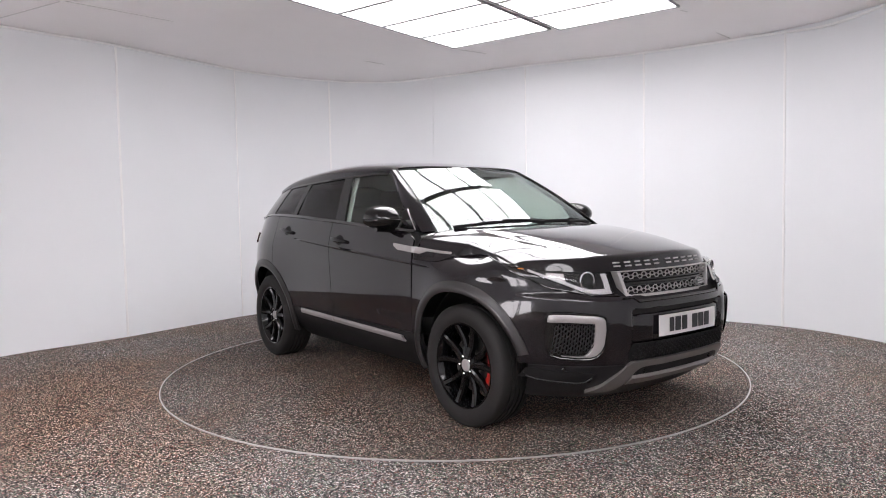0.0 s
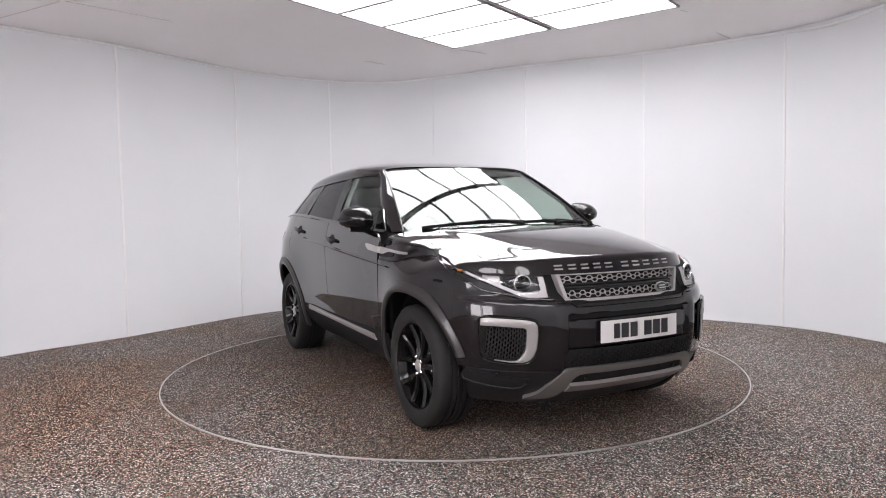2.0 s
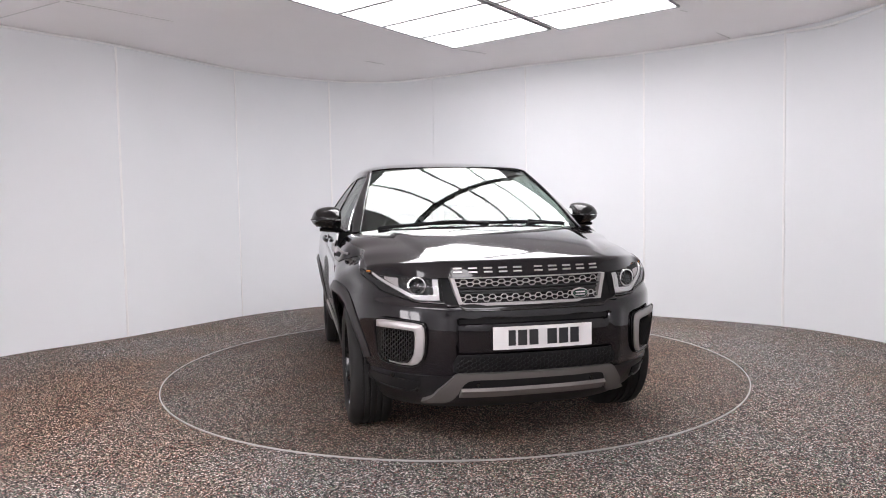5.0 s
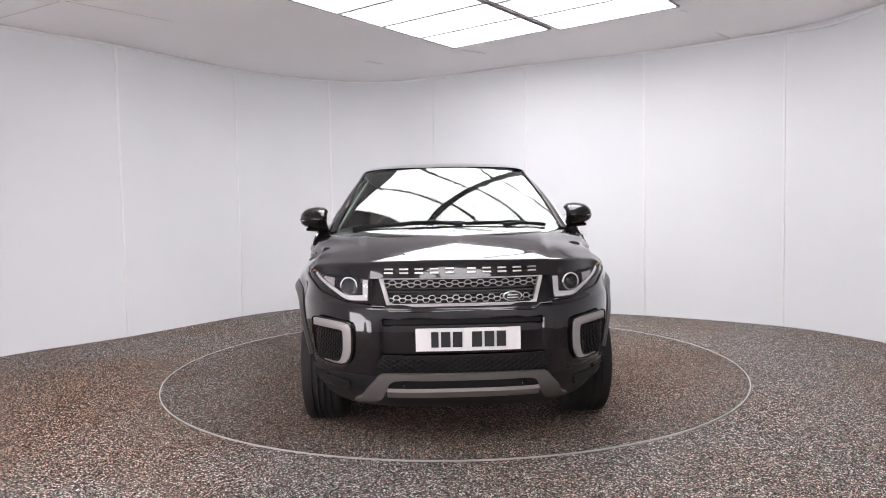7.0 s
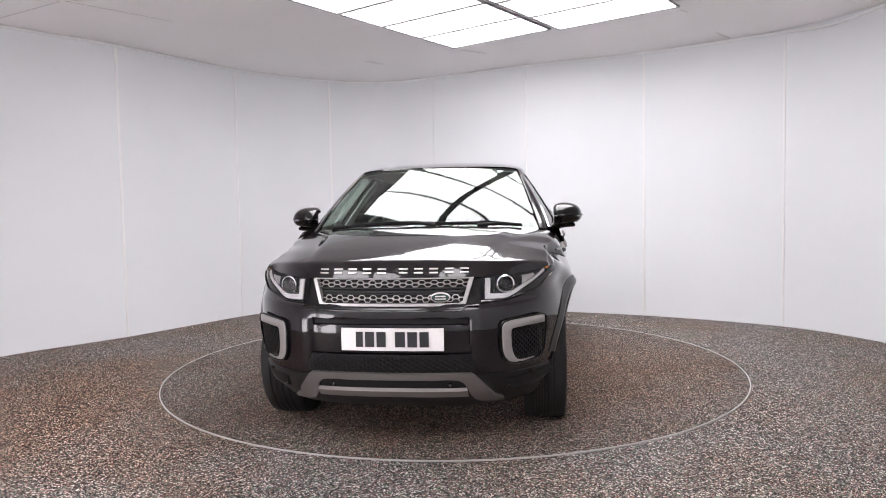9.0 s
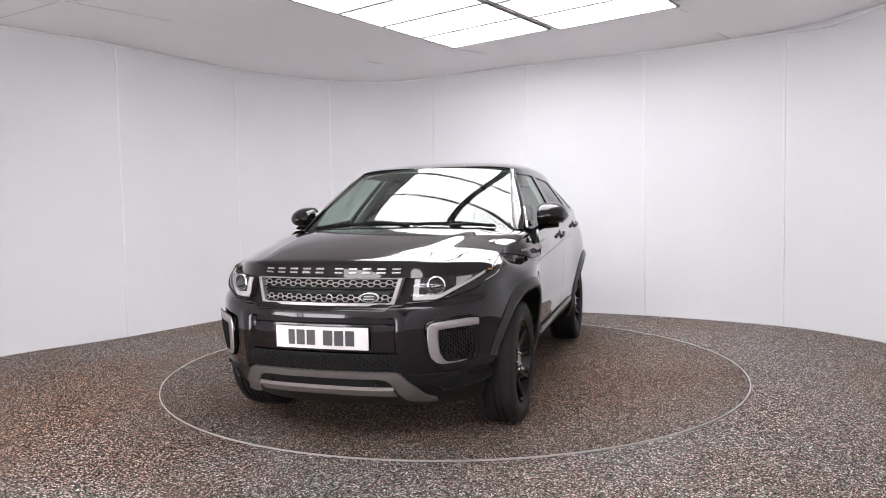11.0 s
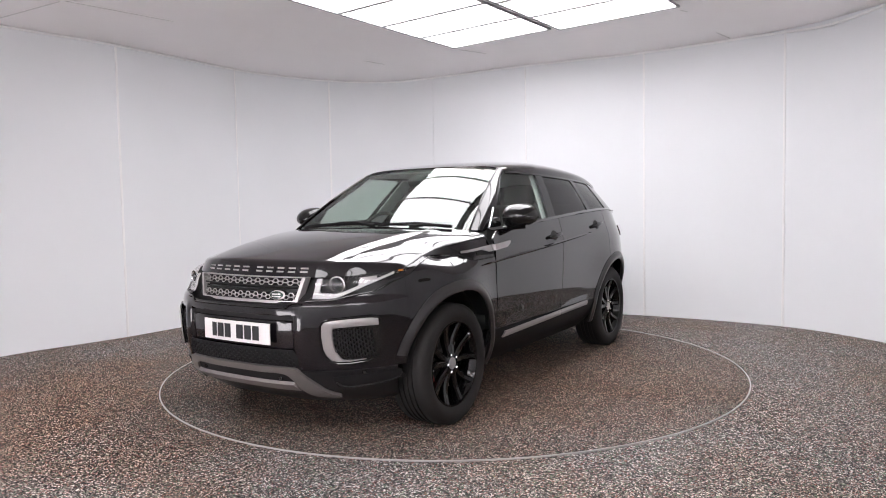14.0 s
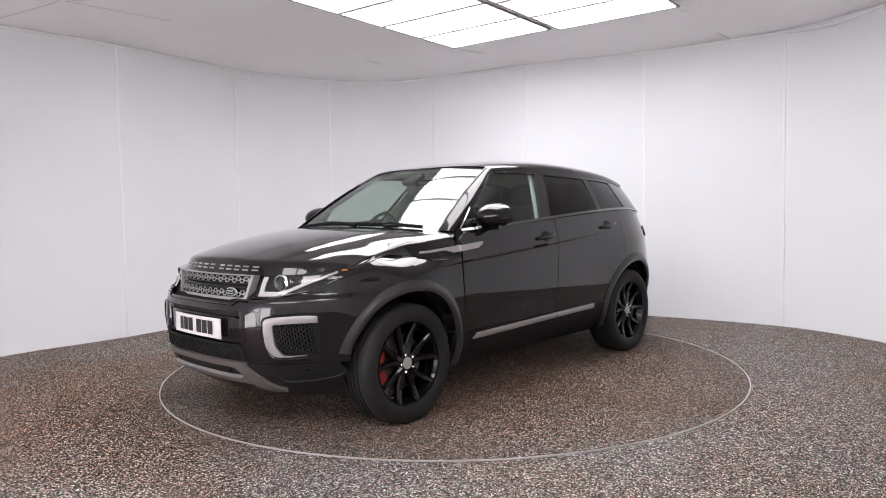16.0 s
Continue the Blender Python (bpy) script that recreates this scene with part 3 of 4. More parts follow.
def mesh_band(fn, y0, y1, z0, z1, nx, nz, wall, depth, inside=None):
    """A honeycomb sheet: hexagonal holes in a plate, each with its own walls. fn(y, z, out) is the surface."""
    bm = bmesh.new()
    dy, dz = (y1 - y0) / nx, (z1 - z0) / (nz + 1)
    for i in range(nx + 1):
        for j in range(nz):
            cy = y0 + dy * (i + (0.5 if j % 2 else 0.0))
            cz = z0 + dz * (j + 1)
            if cy < y0 or cy > y1 or (inside and not inside(cy, cz)):
                continue
            hole = hexagon(cy, cz, dy / 3 - wall * 0.5, dz - wall * 0.5)
            rim = hexagon(cy, cz, dy / 3 + 0.0002, dz + 0.0002)
            a = [bm.verts.new(fn(*p, 0.0)) for p in rim]
            b = [bm.verts.new(fn(*p, 0.002)) for p in hole]
            c = [bm.verts.new(fn(*p, -depth)) for p in hole]
            for k in range(6):
                n = (k + 1) % 6
                bm.faces.new((a[k], a[n], b[n], b[k]))
                bm.faces.new((b[k], b[n], c[n], c[k]))
    return bm


def loop_frame(fn, inner, outer, rise, depth, flat=0.0):
    """A closed bezel on the surface fn between two outlines with the same count of points."""
    bm = bmesh.new()
    n = len(inner)
    sets = [[bm.verts.new(fn(*p, -depth)) for p in outer], [bm.verts.new(fn(*p, rise)) for p in outer],
            [bm.verts.new(fn(*p, rise)) for p in inner], [bm.verts.new(fn(*p, -depth)) for p in inner]]
    for q, r in zip(sets, sets[1:]):
        for k in range(n):
            bm.faces.new((q[k], q[(k + 1) % n], r[(k + 1) % n], r[k]))
    return bm


def strip_frame(fn, inner, outer, rise, depth):
    """An open band on the surface fn between two runs of points, with rounded edges and closed ends."""
    bm = bmesh.new()
    rows = []
    for (a, b), (c, d) in zip(inner, outer):
        ring = [fn(c, d, -depth), fn(c, d, rise * 0.6), fn(lerp(c, a, 0.15), lerp(d, b, 0.15), rise), fn(lerp(c, a, 0.85), lerp(d, b, 0.85), rise), fn(a, b, rise * 0.6), fn(a, b, -depth)]
        rows.append([bm.verts.new(p) for p in ring])
    for p, q in zip(rows, rows[1:]):
        for k in range(6):
            bm.faces.new((p[k], p[(k + 1) % 6], q[(k + 1) % 6], q[k]))
    bm.faces.new(rows[0])
    bm.faces.new(rows[-1])
    return bm


def build_car():
    car = thing("car", "glossy black five-door SUV with black alloy wheels, parked on the turntable", "car")

    # -- flanks --
    for s in (1, -1):
        part("front_wing", flank(0.912, 1.726, lambda x: arch(x, HUB_F, 0.47), lambda x: HOOD_Z(x) - 0.004, s, 44, 16, lean=(-0.06, 0.0)), M_PAINT, car)
        door = part("front_door", flank(-0.176, 0.909, lambda x: 0.47, lambda x: BELT(x) if x < 0.84 else lerp(BELT(x), 1.05, (x - 0.84) / 0.07), s, 34, 18, lean=(-0.01, -0.06)), M_PAINT, car)
        rdoor = part("rear_door", flank(-1.152, -0.182, lambda x: arch(x, HUB_R, 0.47), lambda x: BELT(x), s, 34, 18, lean=(0.0, -0.01)), M_PAINT, car)
        part("rear_quarter", sheet(lambda u, v: (lambda phi: (lambda p0: wrap(phi, lerp(arch(p0.x, HUB_R, 0.47) if p0.x > -1.9 else 0.47, BELT(max(p0.x, -1.7)), v), s, 0, True))(wrap(phi, 0.8, s, 0, True)))(lerp(0, 89.97, u)), 60, 18, 0.012), M_PAINT, car)
        part("inner_wing", flank(0.93, 1.742, lambda x: HOOD_Z(x) - 0.03, lambda x: HOOD_Z(x) + 0.03, s, 40, 4, 0.006, -0.024), M_PAINT, car)
        part("bonnet_edge", tube([sd(x, HOOD_Z(x) - 0.001, s, 0.001) for x in [lerp(0.93, 1.70, k / 40) for k in range(41)]], 0.0035, 8), M_PAINT, car)
        # waist moulding below the glass
        part("waist_moulding", sheet(lambda u, v: gh(lerp(0.80, -1.60, u), BELT(lerp(0.80, -1.60, u)) + lerp(-0.002, 0.012, v), s, lerp(0.022, 0.004, v)), 40, 3, 0.006), M_GLOSS, car)
        # sill and its silver strip
        part("sill", sheet(lambda u, v: sd(lerp(0.94, -0.95, u), lerp(0.20, 0.465, v), s, -0.115 * (1 - v) ** 1.6 + 0.008 * math.sin(math.pi * v)), 30, 8, 0.02), M_BLACK, car, "matt black plastic sill cladding")
        for x0, x1 in ((0.775, -0.172), (-0.180, -0.705)):
            zl = lambda x: 0.437 - 0.0215 * (x - 0.0)
            def strip(u, v):
                x = lerp(x0, x1, u)
                if x0 > 0.5:
                    x -= 0.035 * v * max(0.0, 1 - u * 14)
                z = zl(x) + lerp(-0.021, 0.017, v)
                return sd(x, z, s, 0.014 + 0.004 * math.sin(math.pi * v))
            part("sill_strip", sheet(strip, 30, 3, 0.012), M_BEZEL, car, "silver side trim strip")
        # wheel-arch lips
        for hx, a0, a1 in ((HUB_F, 12, 196), (HUB_R, -14, 168)):
            def lip(u, v):
                a = radians(lerp(a0, a1, u))
                r = lerp(0.405, 0.468, v)
                x, z = hx + r * math.cos(a), HUB_Z + 0.028 + r * math.sin(a) * 1.0
                z = max(z, 0.24)
                return sd(x, z, s, 0.006 + 0.012 * math.sin(math.pi * min(v * 1.2, 1.0)) ** 0.7)
            part("arch_lip", sheet(lip, 44, 5, 0.02), M_LIP, car, "satin black wheel-arch moulding")
            # inner liner
            def liner(u, v):
                a = radians(lerp(10, 170, u))
                return Vector((hx + 0.425 * math.cos(a), s * lerp(0.80, 0.50, v), HUB_Z + 0.038 + 0.425 * math.sin(a)))
            part("arch_liner", sheet(liner, 24, 3, 0.006), M_BLACK, car)
            part("liner_wall", sheet(lambda u, v: Vector((hx + lerp(-0.43, 0.43, u), s * 0.52, lerp(0.22, 0.82, v))), 2, 2, 0.006), M_BLACK, car)
        def brow(x, z, out):
            """The flank, or ahead of the door the bonnet's skirt."""
            if x < 0.912:
                return sd(x, z, s, out)
            uu = (x - 0.93) / 0.79
            zs, ze = HOOD_S(uu), HOOD_Z(x)
            q = max(0.0, min(1.0, (zs - z) / max(zs - ze, 0.003)))
            return Vector((x, s * (lerp(HOOD_Y(uu), max(HOOD_Y(uu), sd(x, ze).y + 0.002), q ** 0.8) + out), z))
        # side vent blade
        def vent(u, v):
            x = lerp(1.225, 0.700, u)
            mid = 0.968 + 0.040 * u
            top = mid + 0.019 + 0.003 * u
            low = mid + 0.006 - (0.022 if u > 0.48 else 0.022 * max(0, (u - 0.36) / 0.12)) + 0.022 * max(0, (u - 0.9) / 0.1)
            if u < 0.02:
                low = top = mid + 0.012
            return brow(x, lerp(low, top, v), 0.010)
        part("side_vent", sheet(vent, 50, 3, 0.008), M_BEZEL, car, "silver wing vent blade")
        part("vent_recess", sheet(lambda u, v: brow(lerp(1.10, 0.92, u), lerp(0.955, 0.985 + 0.008 * u, v), 0.003), 10, 3, 0.004), M_BLACK, car)
        # swage line along the doors, a slim ridge
        def swage(u, v):
            x = lerp(1.11, -0.80, u)
            z = lerp(0.893, 1.028, u)
            k = math.sin(math.pi * u) ** 0.4 if 0 < u < 1 else 0
            return sd(x, z + lerp(-0.014, 0.006, v) * k, s, 0.0005 + [0.0, 0.008, 0.0][round(v * 2)] * k)
        part("swage_line", sheet(swage, 50, 2), M_PAINT, car)
        # handles
        for hx, hz in ((-0.025, 1.030), (-0.920, 1.086)):
            par = door if hx > -0.5 else rdoor
            part("door_handle", tube([sd(hx + 0.105 * math.cos(a), hz - 0.012 * math.cos(a), s, 0.030 * max(0.1, math.sin(a)) ** 0.5) for a in [math.pi * i / 12 for i in range(13)]],
                     [0.008 + 0.007 * math.sin(math.pi * i / 12) for i in range(13)], 10, flat=1.1), M_GLOSS, par)
            part("handle_cup", sheet(lambda u, v: sd(hx + 0.055 * (2 * u - 1) * math.sqrt(max(0.02, 1 - (2 * v - 1) ** 2)), hz + 0.036 * (2 * v - 1), s, 0.0012), 10, 8), M_BLACK, par)

        # -- glasshouse --
        part("front_side_window", quad(lambda x, z: gh(x, z, s, -0.006), (0.825, 1.108), (-0.030, 1.158), (-0.262, 1.503), (0.185, 1.508), 14, 10, 0.004), M_SG, door).visible_shadow = False
        part("rear_side_window", quad(lambda x, z: gh(x, z, s, -0.006), (-0.150, 1.168), (-0.842, 1.208), (-0.955, 1.478), (-0.362, 1.500), 14, 10, 0.004), M_PRIV, rdoor, "dark privacy glass")
        part("quarter_window", quad(lambda x, z: gh(x, z, s, -0.006), (-0.902, 1.212), (-1.345, 1.220), (-1.425, 1.456), (-1.008, 1.475), 10, 10, 0.004), M_PRIV, car, "dark privacy glass")
        part("centre_pillar", quad(lambda x, z: gh(x, z, s, 0.002), (-0.024, 1.148), (-0.156, 1.158), (-0.372, 1.506), (-0.252, 1.508), 4, 10, 0.02), M_GLOSS, car)
        part("rear_pillar", quad(lambda x, z: gh(x, z, s, 0.001), (-0.836, 1.200), (-0.908, 1.204), (-1.018, 1.482), (-0.946, 1.486), 4, 10, 0.02), M_GLOSS, car)
        part("tail_pillar", quad(lambda x, z: gh(x, z, s, 0.001), (-1.338, 1.208), (-1.665, 1.180), (-1.765, 1.408), (-1.415, 1.466), 8, 10, 0.02), M_GLOSS, car)
        part("window_head_trim", sheet(lambda u, v: gh(lerp(0.20, -1.44, u), RAIL_Z(lerp(0.20, -1.44, u)) + lerp(-0.016, 0.004, v), s, 0.004), 30, 2, 0.008), M_GLOSS, car)
        # windscreen pillar: from the wing to the roof
        def pillar(u, v):
            a = windscreen_point(1.0, v, 0.004)
            b = gh(lerp(0.845, 0.205, v), lerp(1.092, 1.510, v), 1, 0.003)
            p = a.lerp(b, u)
            bow = math.sin(math.pi * u)
            return Vector((p.x + 0.004 * bow, s * (p.y + 0.014 * bow), p.z + 0.002 * bow))
        part("screen_pillar", sheet(pillar, 8, 18, 0.015), M_PAINT, car)
        part("screen_edge_trim", tube([(lambda p: Vector((p.x, s * p.y, p.z)))(windscreen_point(0.992, k / 16, 0.006)) for k in range(17)], 0.006, 6), M_GLOSS, car)
        # bright-edged quarter strip in front of the mirror
        part("mirror_triangle", quad(lambda x, z: gh(x, z, s, 0.003), (0.835, 1.100), (0.655, 1.114), (0.59, 1.235), (0.63, 1.240), 4, 6, 0.01), M_GLOSS, door)
        part("quarter_strip", tube([gh(lerp(0.800, 0.645, k / 6), lerp(1.108, 1.242, k / 6), s, 0.006) for k in range(7)], 0.0045, 8), M_CHROME, door, "thin bright strip")
        # door mirror
        build_mirror(car, s)

        # panel between bonnet, screen and door
        def corner(u, v):
            a = hood_point(0.005, lerp(0.40, SKIRT, u)) + Vector((0, 0, -0.006))
            b = windscreen_point(lerp(0.60, 1.0, min(1.0, u / 0.7)), 0.0).lerp(gh(0.86, 1.080, 1, 0.006), max(0.0, (u - 0.7) / 0.3)) + Vector((0, 0, -0.004))
            p = a.lerp(b, v)
            return Vector((p.x, s * p.y, p.z))
        part("cowl_corner", sheet(corner, 20, 6, 0.006), M_CLAD, car)

    # -- bonnet, front bumper --
    part("bonnet", sheet(lambda u, v: hood_point(u, v * 2 - 1), 60, 100, 0.012), M_PAINT, car)
    part("front_bumper", sheet(bumper_point, 180, 40, 0.012), M_PAINT, car)
    part("lower_bumper", sheet(lambda u, v: (lambda phi: wrap(abs(phi), lerp(0.205, 0.408, v), math.copysign(1, phi), lerp(-0.03, 0.008, v ** 0.5)))(lerp(-57.5, 57.5, u)), 80, 10, 0.012), M_CLAD, car, "dark satin lower bumper cladding")
    part("bumper_beam", sheet(lambda u, v: fr(lerp(-0.80, 0.80, u), lerp(0.44, 0.90, v), -0.055), 40, 10, 0.01), M_BLACK, car)
    build_front(car)
    part("rear_bumper", sheet(lambda u, v: (lambda phi: wrap(abs(phi), lerp(0.22, 0.465, v), math.copysign(1, phi), 0.006, True))(lerp(-72, 72, u)), 60, 8, 0.012), M_CLAD, car)

    # -- roof, screen --
    part("roof", sheet(lambda u, v: roof_point(u, v * 2 - 1), 40, 40, 0.012), M_PAINT, car)
    part("windscreen", sheet(lambda u, v: windscreen_point(u * 2 - 1, v), 28, 16, 0.004), M_WS, car).visible_shadow = False
    def hatch(u, v, out=0.0):
        q = 2 * u - 1
        return Vector((lerp(-2.02 + 0.36 * abs(q) ** 2.5, -1.86 + 0.10 * q * q, v) - out, q * lerp(0.775, 0.550, v), lerp(1.175, lerp(1.462, 1.405, q * q), v)))
    part("rear_window", sheet(hatch, 20, 8, 0.01), M_GLOSS, car)
    part("roof_spoiler", sheet(lambda u, v: hatch(lerp(0.04, 0.96, u), 1.0) + Vector((lerp(0.08, -0.045, v), 0, lerp(0.022, -0.008, v))), 24, 4, 0.018), M_PAINT, car)
    part("cowl", sheet(lambda u, v: windscreen_point((u * 2 - 1) * 0.84, 0) + Vector((lerp(0.10, -0.02, v), 0, lerp(-0.045, -0.004, v))), 24, 3, 0.01), M_BLACK, car)
    part("underbody", box(3.3, 1.24, 0.10, pose(0, 0, 0.26), 0.03), M_BLACK, car)
    for s in (1, -1):
        part("tail_lamp", sheet(lambda u, v: wrap(lerp(44, 66, u), lerp(0.97, 1.06, v), s, 0.010, True), 10, 4, 0.02), M_TAIL, car, "red tail lamp")
        for x in (HUB_F, HUB_R):
            build_wheel(car, x, s)
            build_caliper(car, x, s)
    build_interior(car)
    return car


def build_mirror(car, s):
    m = new("door_mirror")
    m.parent = car
    m.matrix_basis = pose(0.60, s * 0.945, 1.180)
    TOP = curve([(0.0, 0.050), (0.05, 0.074), (0.2, 0.088), (0.45, 0.090), (0.7, 0.080), (0.88, 0.058), (0.96, 0.030), (1.0, 0.004)])
    LOW = curve([(0.0, 0.050), (0.05, 0.068), (0.3, 0.070), (0.6, 0.060), (0.85, 0.042), (0.96, 0.024), (1.0, 0.004)])
    DEEP = curve([(0.0, 0.10), (0.06, 0.150), (0.3, 0.172), (0.65, 0.150), (0.9, 0.098), (1.0, 0.012)])

    def shell(a0, a1):
        def f(u, v):
            a = lerp(a0, a1, v)
            h = (TOP if a > 0 else LOW)(u)
            return Vector((-0.05 + DEEP(u) * max(math.cos(a), 0) ** (0.95 if a > 0 else 0.75), s * lerp(-0.095, 0.106, u), h * math.copysign(abs(math.sin(a)) ** (1.0 if a > 0 else 0.85), a)))
        return f
    part("mirror_cap", sheet(shell(0.03, math.pi / 2), 28, 10), M_GLOSS, m)
    part("mirror_body", sheet(shell(-math.pi / 2, -0.03), 28, 10), M_GLOSS, m)
    part("mirror_seam", sheet(lambda u, v: Vector((-0.05 + (DEEP(u) - 0.003) * (1 if v > 0.5 else 0.0), s * lerp(-0.094, 0.110, u), 0)), 20, 1, 0.004), M_BLACK, m)
    part("mirror_glass", box(0.006, 0.15, 0.10, pose(-0.040, 0, 0), 0.002), M_CHROME, m)
    part("mirror_arm", tube([(0.01, s * 0.05, -0.066), (0.02, -s * 0.04, -0.072), (0.03, -s * 0.11, -0.075), (0.03, -s * 0.16, -0.078)], [0.026, 0.03, 0.03, 0.034], 10, flat=0.5), M_GLOSS, m)


def fro(y, z, out=0.0):
    return fr(y, z, out)


def grid_cell(fn, y0, y1, z0, z1, out, nu=20, nv=4, thick=0.008):
    return sheet(lambda u, v: fn(lerp(y0, y1, u), lerp(z0, z1, v), out), nu, nv, thick)


def build_front(car):
    # grille
    g = new("grille")
    g.parent = car
    g.matrix_basis = pose(0, 0, 0)
    def gf(y, z, out):
        # a flatter plane than the nose round it
        return Vector((2.120 - 0.05 * (y / 0.42) ** 2 - 0.16 * (z - 0.80) + out, y, z))
    wide = lambda z: lerp(0.378, 0.415, (z - 0.755) / 0.13)
    part("backing", sheet(lambda u, v: (lambda z: gf(lerp(-wide(z), wide(z), u), z, -0.05))(lerp(0.757, 0.885, v)), 24, 4, 0.006), M_BLACK, g)
    rim_o, rim_i = [], []
    ring = [(-1, 0), (-1, 0.5), (-1, 1), (-0.5, 1), (0, 1), (0.5, 1), (1, 1), (1, 0.5), (1, 0.06), (0.95, 0), (0.5, 0), (0, 0), (-0.5, 0), (-0.95, 0)]
    ring[0] = (-1, 0.06)
    for a, b in ring:
        z = lerp(0.752, 0.890, b)
        rim_o.append((a * wide(z), z))
        z2 = lerp(0.766, 0.887, b)
        rim_i.append((a * (wide(z2) - 0.020), z2))
    part("surround", loop_frame(gf, rim_i, rim_o, 0.012, 0.03), M_SILVER, g, "bright silver grille surround")
    for z0, z1, upper in ((0.846, 0.882, True), (0.770, 0.808, False)):
        w = wide(z0) - 0.024
        part("honeycomb", mesh_band(gf, -w, w, z0, z1, 12, 2, 0.0080, 0.006), M_SILVER, g, "silver honeycomb bar")
        edge = z0 - 0.009 if upper else z1
        part("bar", sheet(lambda u, v: gf(lerp(-w, w, u), lerp(edge + 0.001, edge + 0.008, v), 0.0), 24, 2, 0.012), M_GLOSS, g)
    part("centre_bar", sheet(lambda u, v: gf(lerp(-0.37, 0.37, u), lerp(0.818, 0.828, v), -0.008), 24, 2, 0.012), M_GLOSS, g)
    # oval badge, plain
    def badge(u, v):
        a = u * math.tau
        return gf(0.255 + 0.050 * v * math.cos(a), 0.796 + 0.026 * v * math.sin(a), 0.014 + 0.006 * (1 - v * v))
    b = part("badge", sheet(badge, 32, 5), M_SILVER, g, "silver oval badge with a dark green field")
    part("badge_field", sheet(lambda u, v: gf(0.255 + 0.043 * v * math.cos(u * math.tau), 0.796 + 0.020 * v * math.sin(u * math.tau), 0.0215 + 0.002 * (1 - v * v)), 32, 4), M_GREEN, b)
    for dz, w in ((0.006, 0.026), (-0.007, 0.028)):
        part("badge_bar", sheet(lambda u, v: gf(0.255 + lerp(-w, w, u), 0.796 + dz + lerp(-0.003, 0.003, v), 0.0245), 6, 1, 0.002), M_SILVER, b)
    # chrome line below the grille
    part("grille_lip", tube([fr(lerp(-0.45, 0.45, i / 30), lerp(0.737, 0.760, abs(i - 15) / 15 > 0.86) , 0.002) for i in range(31)], 0.0045, 8), M_GLOSS, car)
    # raised bars across the bonnet's lip, one for each letter
    for ys in ([-0.369 + 0.078 * i for i in range(5)] + [0.055 + 0.0785 * i for i in range(5)]):
        for lo, hi in ((0.9790, 0.9818), (0.9868, 0.9896)):
            def bar(u, v, ys=ys, lo=lo, hi=hi):
                y = ys + lerp(-0.022, 0.022, u)
                across = math.asin((abs(y) / 0.80) ** (HOOD_M / 2)) / (math.pi / 2)
                along = 1 - (1 - lerp(hi, lo, v)) ** (1 / 1.5)
                return hood_point(along, math.copysign(across * SKIRT, y)) + Vector((0.006, 0, 0.003))
            part("letter_bar", sheet(bar, 3, 1, 0.006), M_SILVER, car, "raised silver bar on the bonnet lip")

    # number plate with its recess
    part("plate_slot", grid_cell(fro, -0.395, 0.395, 0.668, 0.697, -0.030), M_BLACK, car)
    p = part("number_plate", sheet(lambda u, v: Vector((fr(0.0, 0.60).x + 0.012 - 0.010 * (2 * u - 1) ** 2, lerp(-0.236, 0.280, u), lerp(0.543, 0.655, v))), 12, 2, 0.006), M_PLATE, car, "white number plate with black characters")
    y = -0.160
    for k, w in enumerate((0.036, 0.046, 0.046, 0.0, 0.050, 0.048, 0.046)):
        if not w:
            y += 0.035
            continue
        part("plate_bar", sheet(lambda u, v, y=y, w=w: Vector((fr(0.0, 0.60).x + 0.0165 - 0.010 * ((lerp(y, y + w, u) - 0.022) / 0.258) ** 2, lerp(y, y + w, u), lerp(0.562, 0.638, v))), 2, 1, 0.002), M_BAR, p)
        y += w + 0.012
    # lower intake mesh
    wl = lambda z: lerp(0.46, 0.405, (z - 0.428) / 0.09)
    part("lower_intake", sheet(lambda u, v: (lambda z: fr(lerp(-wl(z), wl(z), u), z, 0.003))(lerp(0.428, 0.520, v)), 30, 4, 0.006), M_BLACK, car)
    part("intake_mesh", mesh_band(lambda a, b, o: fr(a, b, 0.012 + o), -0.45, 0.45, 0.432, 0.518, 22, 6, 0.0065, 0.003, lambda a, b: abs(a) < wl(b) - 0.02), M_BLACK, car, "black honeycomb mesh")
    # skid plate: a bridge-shaped silver-grey bar
    SKID_TOP = curve([(0.0, 0.423), (0.3, 0.424), (0.62, 0.423), (0.68, 0.414), (0.76, 0.356), (0.85, 0.292), (0.92, 0.270), (1.0, 0.256)])
    SKID_LOW = curve([(0.0, 0.390), (0.3, 0.390), (0.55, 0.388), (0.61, 0.360), (0.645, 0.300), (0.69, 0.262), (0.8, 0.248), (1.0, 0.246)])

    def skid(u, v):
        a = lerp(-1, 1, u)
        s = abs(a)
        yy = math.copysign(0.62 * s if s < 0.8 else lerp(0.496, 0.560, (s - 0.8) / 0.2), a)
        top, low = SKID_TOP(s), SKID_LOW(s)
        return fr(yy, lerp(low, top, v), 0.022)
    part("skid_bar", sheet(skid, 110, 5, 0.02), M_SKID, car, "grey metallic skid bar")
    part("skid_blade", sheet(lambda u, v: fr(lerp(-0.385, 0.385, u), lerp(0.288, 0.330, v), lerp(0.016, 0.036, v)), 30, 4, 0.02), M_BLADE, car, "grey metallic skid blade")
    part("skid_slot", sheet(lambda u, v: fr(lerp(-0.40, 0.40, u), lerp(0.335, 0.392, v), 0.008), 30, 3, 0.006), M_BLACK, car)

